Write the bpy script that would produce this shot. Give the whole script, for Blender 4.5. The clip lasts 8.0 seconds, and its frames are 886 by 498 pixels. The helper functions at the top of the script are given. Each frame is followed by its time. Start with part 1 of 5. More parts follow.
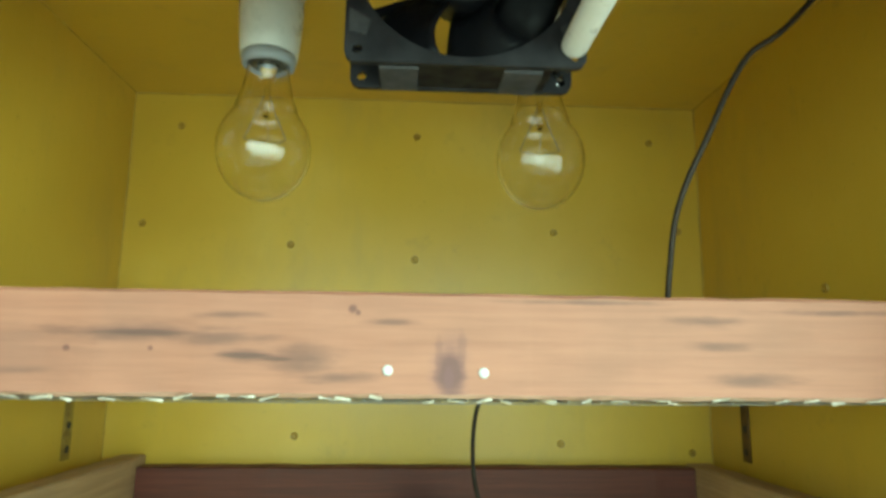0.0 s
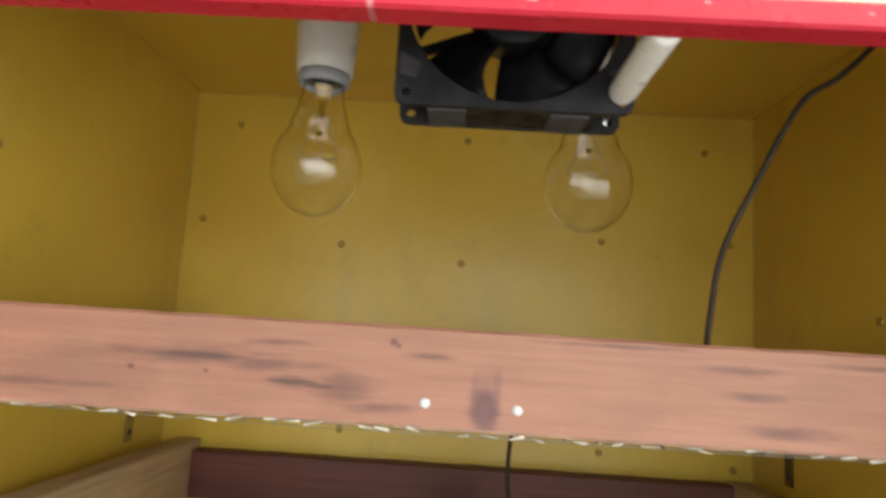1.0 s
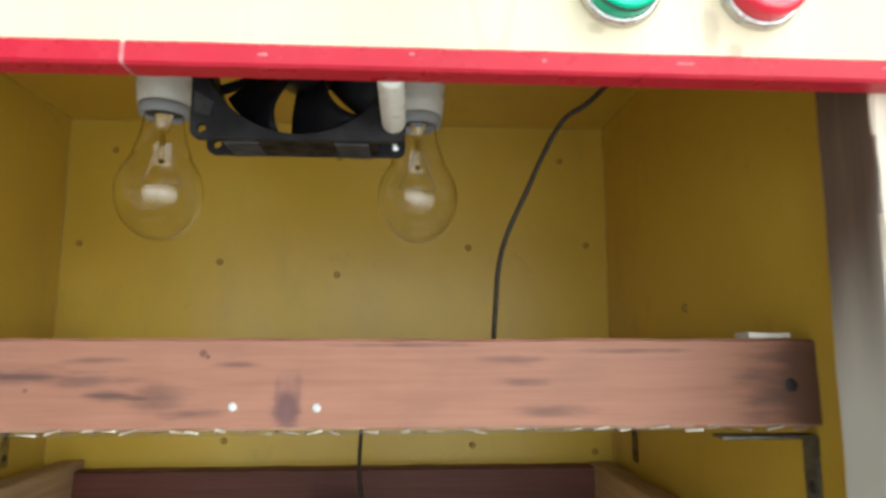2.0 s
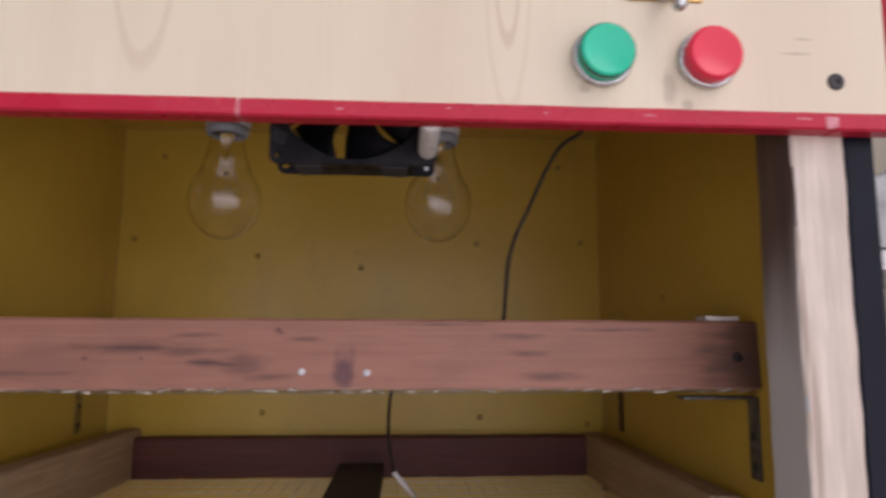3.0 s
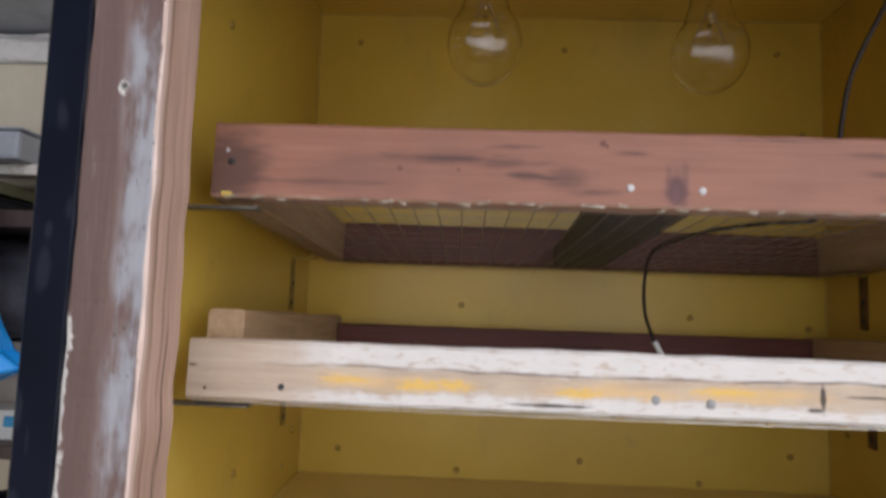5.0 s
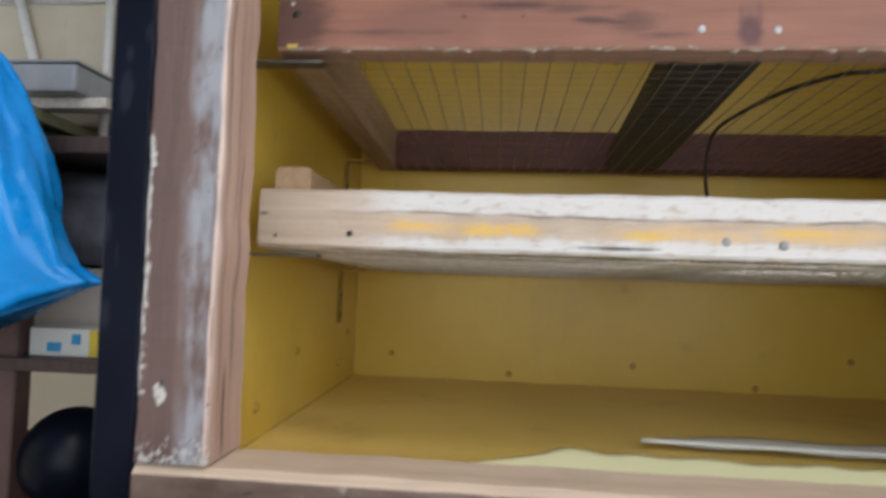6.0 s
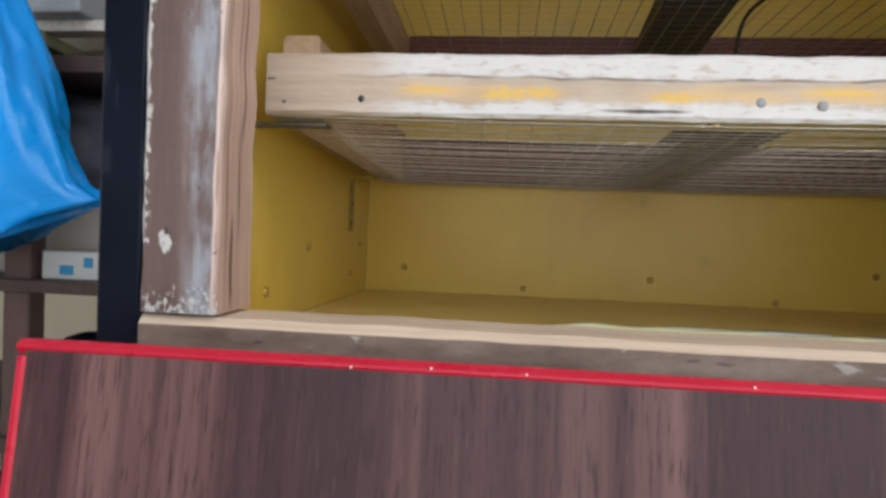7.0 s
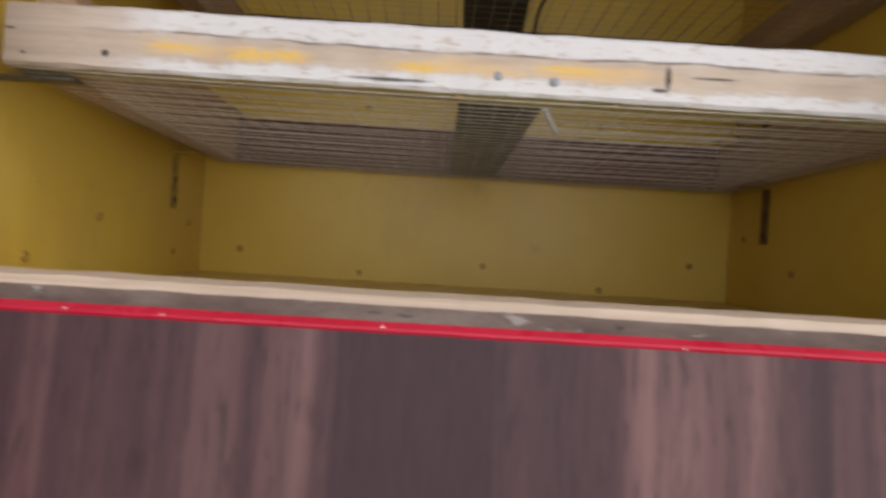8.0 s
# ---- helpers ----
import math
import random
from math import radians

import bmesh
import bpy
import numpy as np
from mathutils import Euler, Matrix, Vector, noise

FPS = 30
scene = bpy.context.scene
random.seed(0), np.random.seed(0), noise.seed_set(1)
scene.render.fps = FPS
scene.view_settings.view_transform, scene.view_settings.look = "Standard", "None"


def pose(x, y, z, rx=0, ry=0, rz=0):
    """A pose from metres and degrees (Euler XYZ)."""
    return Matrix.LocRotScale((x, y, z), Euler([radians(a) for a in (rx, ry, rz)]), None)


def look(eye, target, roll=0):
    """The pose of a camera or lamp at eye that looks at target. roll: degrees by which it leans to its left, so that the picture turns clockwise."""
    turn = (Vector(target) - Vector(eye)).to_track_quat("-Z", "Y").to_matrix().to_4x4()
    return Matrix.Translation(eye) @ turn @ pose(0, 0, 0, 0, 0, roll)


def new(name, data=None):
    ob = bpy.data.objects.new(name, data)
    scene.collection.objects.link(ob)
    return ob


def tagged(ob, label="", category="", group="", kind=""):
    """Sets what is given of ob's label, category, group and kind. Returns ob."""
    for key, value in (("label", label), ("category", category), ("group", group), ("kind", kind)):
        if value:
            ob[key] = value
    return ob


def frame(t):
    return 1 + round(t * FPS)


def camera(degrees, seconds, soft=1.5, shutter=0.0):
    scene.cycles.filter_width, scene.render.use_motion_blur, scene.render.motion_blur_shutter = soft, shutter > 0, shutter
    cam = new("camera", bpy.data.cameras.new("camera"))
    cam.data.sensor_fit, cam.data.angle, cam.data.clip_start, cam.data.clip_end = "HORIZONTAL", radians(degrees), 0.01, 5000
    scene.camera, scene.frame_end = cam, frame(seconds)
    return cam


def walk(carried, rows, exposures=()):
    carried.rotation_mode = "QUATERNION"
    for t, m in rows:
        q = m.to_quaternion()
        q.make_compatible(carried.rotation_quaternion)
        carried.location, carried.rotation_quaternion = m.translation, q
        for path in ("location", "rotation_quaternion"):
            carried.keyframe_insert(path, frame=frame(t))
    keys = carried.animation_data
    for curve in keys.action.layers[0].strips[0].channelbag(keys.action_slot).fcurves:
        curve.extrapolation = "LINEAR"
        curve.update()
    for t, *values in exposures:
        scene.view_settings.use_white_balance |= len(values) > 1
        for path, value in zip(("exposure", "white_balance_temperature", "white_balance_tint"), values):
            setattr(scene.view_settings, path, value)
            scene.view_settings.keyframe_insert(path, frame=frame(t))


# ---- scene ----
cam = camera(69.97, 8.0, soft=3.0, shutter=0.5)
PATH = [
    (0, (-0.00677, -0.17826, 1.11599), (0.04261, 0.80692, 1.28027), 0.67),
    (0.5, (-0.00971, -0.18880, 1.13602), (0.02251, 0.79699, 1.30089), 0.46),
    (0.7, (-0.01300, -0.19150, 1.14150), (0.01900, 0.79650, 1.29300), 0.60),
    (1, (-0.00393, -0.18915, 1.13918), (-0.03386, 0.80269, 1.26314), 3.56),
    (1.2, (0.02000, -0.17900, 1.14300), (0.00250, 0.81500, 1.25400), 1.70),
    (1.5, (0.05550, -0.17650, 1.14790), (0.09540, 0.81410, 1.27720), -0.45),
    (1.7, (0.05981, -0.18890, 1.14464), (0.10906, 0.80044, 1.28168), -0.13),
    (2.8, (0.05558, -0.29573, 1.13660), (0.12413, 0.69384, 1.26329), -0.21),
    (3, (0.04181, -0.29881, 1.13455), (0.10122, 0.69178, 1.25784), 0.29),
    (3.5, (-0.01492, -0.30430, 1.13251), (0.00066, 0.68920, 1.24535), 1.12),
    (3.7, (-0.03835, -0.30741, 1.13087), (-0.06064, 0.68629, 1.24070), 1.15),
    (4, (-0.07151, -0.30069, 1.12003), (-0.10351, 0.69343, 1.22347), 1.58),
    (4.2, (-0.08259, -0.29420, 1.10891), (-0.12377, 0.70045, 1.20358), 2.01),
    (5.3, (-0.09780, -0.24897, 1.02384), (-0.13103, 0.74678, 1.10979), 1.96),
    (5.5, (-0.09783, -0.24813, 1.01037), (-0.15211, 0.74846, 1.07253), 1.88),
    (5.7, (-0.09978, -0.24620, 0.99947), (-0.16317, 0.75053, 1.04966), 1.66),
    (6, (-0.11000, -0.25403, 0.98403), (-0.20080, 0.74086, 1.02817), 1.87),
    (6.1, (-0.11401, -0.25441, 0.97675), (-0.20885, 0.74027, 1.01674), 1.71),
    (6.5, (-0.10994, -0.24652, 0.95976), (-0.21724, 0.74761, 0.97322), 1.45),
    (7, (-0.11210, -0.24019, 0.93945), (-0.21802, 0.75399, 0.91982), 2.14),
    (7.5, (-0.07718, -0.23582, 0.93196), (-0.12932, 0.76277, 0.92189), 3.16),
    (8, (-0.02453, -0.23737, 0.92485), (-0.01938, 0.76258, 0.91705), 3.52),
]
EXPOSURES = [(0.0, 1.3, 6350, -36), (0.5, 1.4, 5850, -26), (1.0, 0.85, 6800, 3), (1.5, 1.1, 6650, -8), (3.0, -0.28, 6500, 27), (4.2, -0.15, 6500, 22), (5.5, 0.06, 6400, 13), (6.5, 0.04, 6300, 10), (7.0, 0.1, 6350, 10), (8.0, -0.04, 6550, 15)]
walk(cam, [(t, look(eye, target, roll)) for t, eye, target, roll in PATH], EXPOSURES)

# ---- world and light ----
world = bpy.data.worlds.new("sky")
scene.world = world
world.use_nodes = True
sky = world.node_tree.nodes.new("ShaderNodeTexSky")
sky.sky_type, sky.sun_disc = "NISHITA", False
sky.sun_elevation, sky.sun_rotation = radians(50), radians(138)
background = world.node_tree.nodes["Background"]
world.node_tree.links.new(sky.outputs[0], background.inputs["Color"])
background.inputs["Strength"].default_value = 0.06


def daylight_panel(name, x, y, z, width, height, turn, power, colour):
    """An unseen area lamp that stands for daylight from the front."""
    lamp = bpy.data.lights.new(name, "AREA")
    lamp.shape, lamp.size, lamp.size_y, lamp.energy, lamp.color = "RECTANGLE", width, height, power, colour
    ob = new(name, lamp)
    ob.matrix_world = pose(x, y, z, 90, 0, turn)
    return ob


# added lamp, free-standing before the cabinet, in no real opening
opening = daylight_panel("daylight_fill", 0.60, -1.50, 1.20, 3.4, 2.0, 180, 38, (0.96, 0.98, 1.0))
opening.matrix_world = look((0.60, -1.50, 1.20), (0.0, 0.1, 1.0))

sun = bpy.data.lights.new("overcast_sun", "SUN")
sun.energy, sun.angle, sun.color = 1.5, radians(40), (1.0, 0.98, 0.95)
new("overcast_sun", sun).matrix_world = look((1.75, -1.95, 4.0), (0.0, 0.0, 0.9))

# ---- helpers for building ----


def put(name, bm, material, parent=None, label="", smooth=False):
    """Link a bmesh as one mesh object."""
    bmesh.ops.recalc_face_normals(bm, faces=bm.faces)
    me = bpy.data.meshes.new(name)
    bm.to_mesh(me)
    bm.free()
    if smooth:
        me.shade_smooth()
    if material:
        me.materials.append(material)
    ob = new(name, me)
    if parent:
        ob.parent = parent
    if label:
        ob["label"] = label
    return ob


part = put


def group_empty(name, m=None):
    ob = new(name)
    ob.empty_display_size = 0.02
    if m is not None:
        ob.matrix_world = m
    return ob


def add_box(bm, x0, x1, y0, y1, z0, z1, bevel=0.0, segments=1):
    made = bmesh.ops.create_cube(bm, size=1.0, matrix=Matrix.Translation(((x0 + x1) / 2, (y0 + y1) / 2, (z0 + z1) / 2)) @ Matrix.Diagonal((x1 - x0, y1 - y0, z1 - z0, 1)))
    if bevel:
        edges = {e for v in made["verts"] for e in v.link_edges}
        bmesh.ops.bevel(bm, geom=list(edges), offset=bevel, segments=segments, affect="EDGES", profile=0.6)
    return bm


def box(x0, x1, y0, y1, z0, z1, bevel=0.0, segments=1):
    return add_box(bmesh.new(), x0, x1, y0, y1, z0, z1, bevel, segments)


def worn_board(x0, x1, y0, y1, z0, z1, along="x", rough=0.0006, cells=40, seed=0.0, bevel=0.0012):
    """A sawn board, cut into cells along its length, whose edges wander a little."""
    bm = bmesh.new()
    lo, hi = {"x": (x0, x1), "y": (y0, y1), "z": (z0, z1)}[along]
    ring = None
    for k in range(cells + 1):
        s = lo + (hi - lo) * k / cells
        a0, a1, b0, b1 = {"x": (y0, y1, z0, z1), "y": (x0, x1, z0, z1), "z": (x0, x1, y0, y1)}[along]
        e = bevel
        profile = [(a0 + e, b0), (a1 - e, b0), (a1, b0 + e), (a1, b1 - e), (a1 - e, b1), (a0 + e, b1), (a0, b1 - e), (a0, b0 + e)]
        verts = []
        for n, (a, b) in enumerate(profile):
            j = Vector((s * 60 + seed, n // 2 * 7.3, seed * 3.1))
            a += rough * noise.noise(j)
            b += rough * noise.noise(j + Vector((0, 40, 9)))
            verts.append(bm.verts.new({"x": (s, a, b), "y": (a, s, b), "z": (a, b, s)}[along]))
        if ring:
            for n in range(8):
                bm.faces.new((ring[n], ring[(n + 1) % 8], verts[(n + 1) % 8], verts[n]))
        else:
            bm.faces.new(verts)
        ring = verts
    bm.faces.new(ring)
    return bm


def add_lathe(bm, profile, m=Matrix(), segments=32, closed=False):
    """A solid of revolution round z from (radius, height) pairs."""
    rings = []
    for r, z in profile:
        if r < 1e-6:
            rings.append([bm.verts.new(m @ Vector((0, 0, z)))])
        else:
            rings.append([bm.verts.new(m @ Vector((r * math.cos(a), r * math.sin(a), z))) for a in (2 * math.pi * k / segments for k in range(segments))])
    pairs = list(zip(rings, rings[1:])) + ([(rings[-1], rings[0])] if closed else [])
    for a, b in pairs:
        for k in range(segments):
            l = (k + 1) % segments
            quad = [a[k % len(a)], a[l % len(a)], b[l % len(b)], b[k % len(b)]]
            quad = list(dict.fromkeys(quad))
            if len(quad) > 2:
                bm.faces.new(quad)
    return bm


def lathe(profile, m=Matrix(), segments=32, closed=False):
    return add_lathe(bmesh.new(), profile, m, segments, closed)


def add_rod(bm, a, b, radius, segments=8):
    a, b = Vector(a), Vector(b)
    turn = (b - a).to_track_quat("Z", "Y").to_matrix().to_4x4()
    return add_lathe(bm, [(0, 0), (radius, 0), (radius, (b - a).length), (0, (b - a).length)], Matrix.Translation(a) @ turn, segments)


def add_tube(bm, points, radius, segments=8, steps=6):
    """A round cord through the points, as a smooth spline."""
    pts = [Vector(p) for p in points]
    path = []
    for n in range(len(pts) - 1):
        p0, p1, p2, p3 = pts[max(n - 1, 0)], pts[n], pts[n + 1], pts[min(n + 2, len(pts) - 1)]
        for k in range(steps):
            t = k / steps
            path.append(0.5 * (2 * p1 + (p2 - p0) * t + (2 * p0 - 5 * p1 + 4 * p2 - p3) * t * t + (3 * p1 - p0 - 3 * p2 + p3) * t**3))
    path.append(pts[-1])
    ring, side = None, None
    for n, p in enumerate(path):
        ahead = (path[min(n + 1, len(path) - 1)] - path[max(n - 1, 0)]).normalized()
        if side is None:
            side = ahead.orthogonal().normalized()
        side = (side - ahead * side.dot(ahead)).normalized()
        up = ahead.cross(side)
        verts = [bm.verts.new(p + radius * (math.cos(a) * side + math.sin(a) * up)) for a in (2 * math.pi * k / segments for k in range(segments))]
        if ring:
            for k in range(segments):
                bm.faces.new((ring[k], ring[(k + 1) % segments], verts[(k + 1) % segments], verts[k]))
        else:
            bm.faces.new(verts)
        ring = verts
    bm.faces.new(ring)
    return bm


def plate(outline, holes, thickness):
    """A flat plate in x and y with round holes (x, y, radius), standing on z = 0."""
    curve = bpy.data.curves.new("plate", "CURVE")
    curve.dimensions, curve.fill_mode, curve.extrude = "2D", "BOTH", thickness / 2
    loops = [outline] + [[(x + r * math.cos(a), y + r * math.sin(a)) for a in (2 * math.pi * k / n for k in range(n))] for x, y, r, n in holes]
    for loop in loops:
        spline = curve.splines.new("POLY")
        spline.points.add(len(loop) - 1)
        for point, (x, y) in zip(spline.points, loop):
            point.co = (x, y, 0, 1)
        spline.use_cyclic_u = True
    ob = bpy.data.objects.new("plate", curve)
    scene.collection.objects.link(ob)
    me = bpy.data.meshes.new_from_object(ob.evaluated_get(bpy.context.evaluated_depsgraph_get()))
    bm = bmesh.new()
    bm.from_mesh(me)
    bpy.data.objects.remove(ob)
    bpy.data.curves.remove(curve)
    bpy.data.meshes.remove(me)
    bmesh.ops.translate(bm, verts=bm.verts, vec=(0, 0, thickness / 2))
    bmesh.ops.remove_doubles(bm, verts=bm.verts, dist=1e-6)
    return bm


# ---- materials ----


def material(name, colour=(0.5, 0.5, 0.5), rough=0.5, metal=0.0):
    m = bpy.data.materials.new(name)
    m.use_nodes = True
    b = m.node_tree.nodes["Principled BSDF"]
    b.inputs["Base Color"].default_value = (*colour, 1)
    b.inputs["Roughness"].default_value = rough
    b.inputs["Metallic"].default_value = metal
    return m, m.node_tree, b


def mapped(nt, scale=(1, 1, 1), turn=(0, 0, 0)):
    co, mp = nt.nodes.new("ShaderNodeTexCoord"), nt.nodes.new("ShaderNodeMapping")
    mp.inputs["Scale"].default_value = scale
    mp.inputs["Rotation"].default_value = turn
    nt.links.new(co.outputs["Object"], mp.inputs["Vector"])
    return mp.outputs["Vector"]


def noise_tex(nt, vec, scale, detail=4.0, rough=0.55, distort=0.0):
    n = nt.nodes.new("ShaderNodeTexNoise")
    n.inputs["Scale"].default_value, n.inputs["Detail"].default_value = scale, detail
    n.inputs["Roughness"].default_value, n.inputs["Distortion"].default_value = rough, distort
    nt.links.new(vec, n.inputs["Vector"])
    return n.outputs["Fac"]


def ramp(nt, fac, stops):
    r = nt.nodes.new("ShaderNodeValToRGB")
    els = r.color_ramp.elements
    while len(els) < len(stops):
        els.new(0.5)
    for e, (p, c) in zip(els, stops):
        e.position, e.color = p, (*c, 1) if len(c) == 3 else c
    nt.links.new(fac, r.inputs["Fac"])
    return r.outputs["Color"]


def grey(nt, fac, lo, hi, a=0.0, b=1.0):
    r = nt.nodes.new("ShaderNodeMapRange")
    r.interpolation_type = "SMOOTHSTEP"
    for key, v in (("From Min", lo), ("From Max", hi), ("To Min", a), ("To Max", b)):
        r.inputs[key].default_value = v
    nt.links.new(fac, r.inputs["Value"])
    return r.outputs["Result"]


def blend(nt, fac, a, b, kind="MIX"):
    mix = nt.nodes.new("ShaderNodeMix")
    mix.data_type, mix.blend_type = "RGBA", kind
    for socket, v in ((mix.inputs["Factor"], fac), (mix.inputs["A"], a), (mix.inputs["B"], b)):
        if isinstance(v, (int, float)):
            socket.default_value = v
        elif isinstance(v, tuple):
            socket.default_value = (*v, 1)
        else:
            nt.links.new(v, socket)
    return mix.outputs["Result"]


def maths(nt, op, a, b=0.0):
    n = nt.nodes.new("ShaderNodeMath")
    n.operation = op
    for socket, v in zip(n.inputs, (a, b)):
        if isinstance(v, (int, float)):
            socket.default_value = v
        else:
            nt.links.new(v, socket)
    return n.outputs[0]


def bump(nt, b, height, strength=0.3, distance=0.001):
    n = nt.nodes.new("ShaderNodeBump")
    n.inputs["Strength"].default_value, n.inputs["Distance"].default_value = strength, distance
    nt.links.new(height, n.inputs["Height"])
    nt.links.new(n.outputs["Normal"], b.inputs["Normal"])


def spots(nt, places, wobble=0.35, scale=120.0, plane="xz", stretch=(1, 1, 1), fade=(1.15, 0.45)):
    """A mask of soft-edged marks: (across, up, half width, half height) each, on a board that lies in that plane."""
    co = nt.nodes.new("ShaderNodeTexCoord").outputs["Object"]
    split = nt.nodes.new("ShaderNodeSeparateXYZ")
    nt.links.new(co, split.inputs[0])
    across, up = split.outputs["XYZ".index(plane[0].upper())], split.outputs["XYZ".index(plane[1].upper())]
    wander = maths(nt, "MULTIPLY", maths(nt, "SUBTRACT", noise_tex(nt, mapped(nt, stretch), scale, 4), 0.5), 2 * wobble)
    total = None
    for x, z, rx, rz in places:
        u = maths(nt, "DIVIDE", maths(nt, "SUBTRACT", across, x), rx)
        v = maths(nt, "DIVIDE", maths(nt, "SUBTRACT", up, z), rz)
        d = maths(nt, "ADD", maths(nt, "SQRT", maths(nt, "ADD", maths(nt, "MULTIPLY", u, u), maths(nt, "MULTIPLY", v, v))), wander)
        mask = grey(nt, d, *fade)
        total = mask if total is None else maths(nt, "MAXIMUM", total, mask)
    return total


def wood(name, light, dark, grain="x", fine=420.0, broad=26.0, rough=0.62, contrast=0.55, marks=(), mark_colour=(0.06, 0.03, 0.02), mark_amount=0.85, extra=()):
    """Sawn timber with grain along an axis; marks and extra are knots, stains and paint with a shape of their own."""
    m, nt, b = material(name, light, rough)
    stretch = {"x": (0.045, 1, 1), "y": (1, 0.045, 1), "z": (1, 1, 0.045)}[grain]
    stretch3 = tuple(min(1.0, 4 * v) for v in stretch)
    vec = mapped(nt, stretch)
    a = noise_tex(nt, vec, fine, 5, 0.6, 0.4)
    c = noise_tex(nt, vec, broad * 3, 4, 0.6, 1.2)
    stain = noise_tex(nt, mapped(nt, (1, 1, 1)), broad, 3)
    base = ramp(nt, c, [(0.3, dark), (0.52, tuple((p + q) / 2 for p, q in zip(light, dark))), (0.7, light)])
    base = blend(nt, grey(nt, a, 0.35, 0.7, 0, contrast), base, tuple(v * 0.55 for v in dark), "MIX")
    base = blend(nt, grey(nt, stain, 0.45, 0.75, 0, 0.35), base, tuple(v * 0.6 for v in light), "MIX")
    if marks:
        base = blend(nt, maths(nt, "MULTIPLY", spots(nt, marks, 1.0, 300, "xz", stretch3, (1.5, 0.0)), mark_amount), base, mark_colour)
    for places, colour, amount, wobble in extra:
        base = blend(nt, maths(nt, "MULTIPLY", spots(nt, places, wobble, 200, "xz", stretch3), amount), base, colour)
    nt.links.new(base, b.inputs["Base Color"])
    bump(nt, b, a, 0.35, 0.0008)
    return m


def yellow_paint(name, low, mid, high):
    m, nt, b = material(name, mid, 0.38)
    vec = mapped(nt)
    cloud = noise_tex(nt, vec, 7, 4)
    speck = noise_tex(nt, vec, 150, 3)
    brush = noise_tex(nt, mapped(nt, (1, 1, 0.06)), 260, 3)
    base = ramp(nt, cloud, [(0.3, low), (0.55, mid), (0.75, high)])
    base = blend(nt, grey(nt, speck, 0.6, 0.85, 0, 0.25), base, (0.3, 0.2, 0.03))
    base = blend(nt, grey(nt, noise_tex(nt, vec, 22, 5, 0.7), 0.58, 0.82, 0, 0.45), base, (0.28, 0.20, 0.06))
    base = blend(nt, grey(nt, noise_tex(nt, mapped(nt, (1, 1, 0.35)), 11, 5, 0.65), 0.50, 0.72, 0, 0.38), base, (0.38, 0.275, 0.08))
    base = blend(nt, grey(nt, noise_tex(nt, vec, 480, 2), 0.70, 0.80, 0, 0.5), base, (0.20, 0.14, 0.04))
    nt.links.new(base, b.inputs["Base Color"])
    nt.links.new(grey(nt, cloud, 0.3, 0.8, 0.3, 0.5), b.inputs["Roughness"])
    bump(nt, b, maths(nt, "ADD", brush, maths(nt, "MULTIPLY", speck, 0.6)), 0.18, 0.0008)
    return m


def mottled(name, a, b_, rough=0.5, scale=40.0, metal=0.0, relief=0.1, distance=0.0006):
    m, nt, b = material(name, a, rough, metal)
    vec = mapped(nt)
    n = noise_tex(nt, vec, scale, 5, 0.6)
    nt.links.new(ramp(nt, n, [(0.32, a), (0.7, b_)]), b.inputs["Base Color"])
    nt.links.new(grey(nt, noise_tex(nt, vec, scale * 2.3, 3), 0.3, 0.75, max(rough - 0.12, 0.02), min(rough + 0.15, 1)), b.inputs["Roughness"])
    bump(nt, b, noise_tex(nt, vec, scale * 5, 3), relief, distance)
    return m


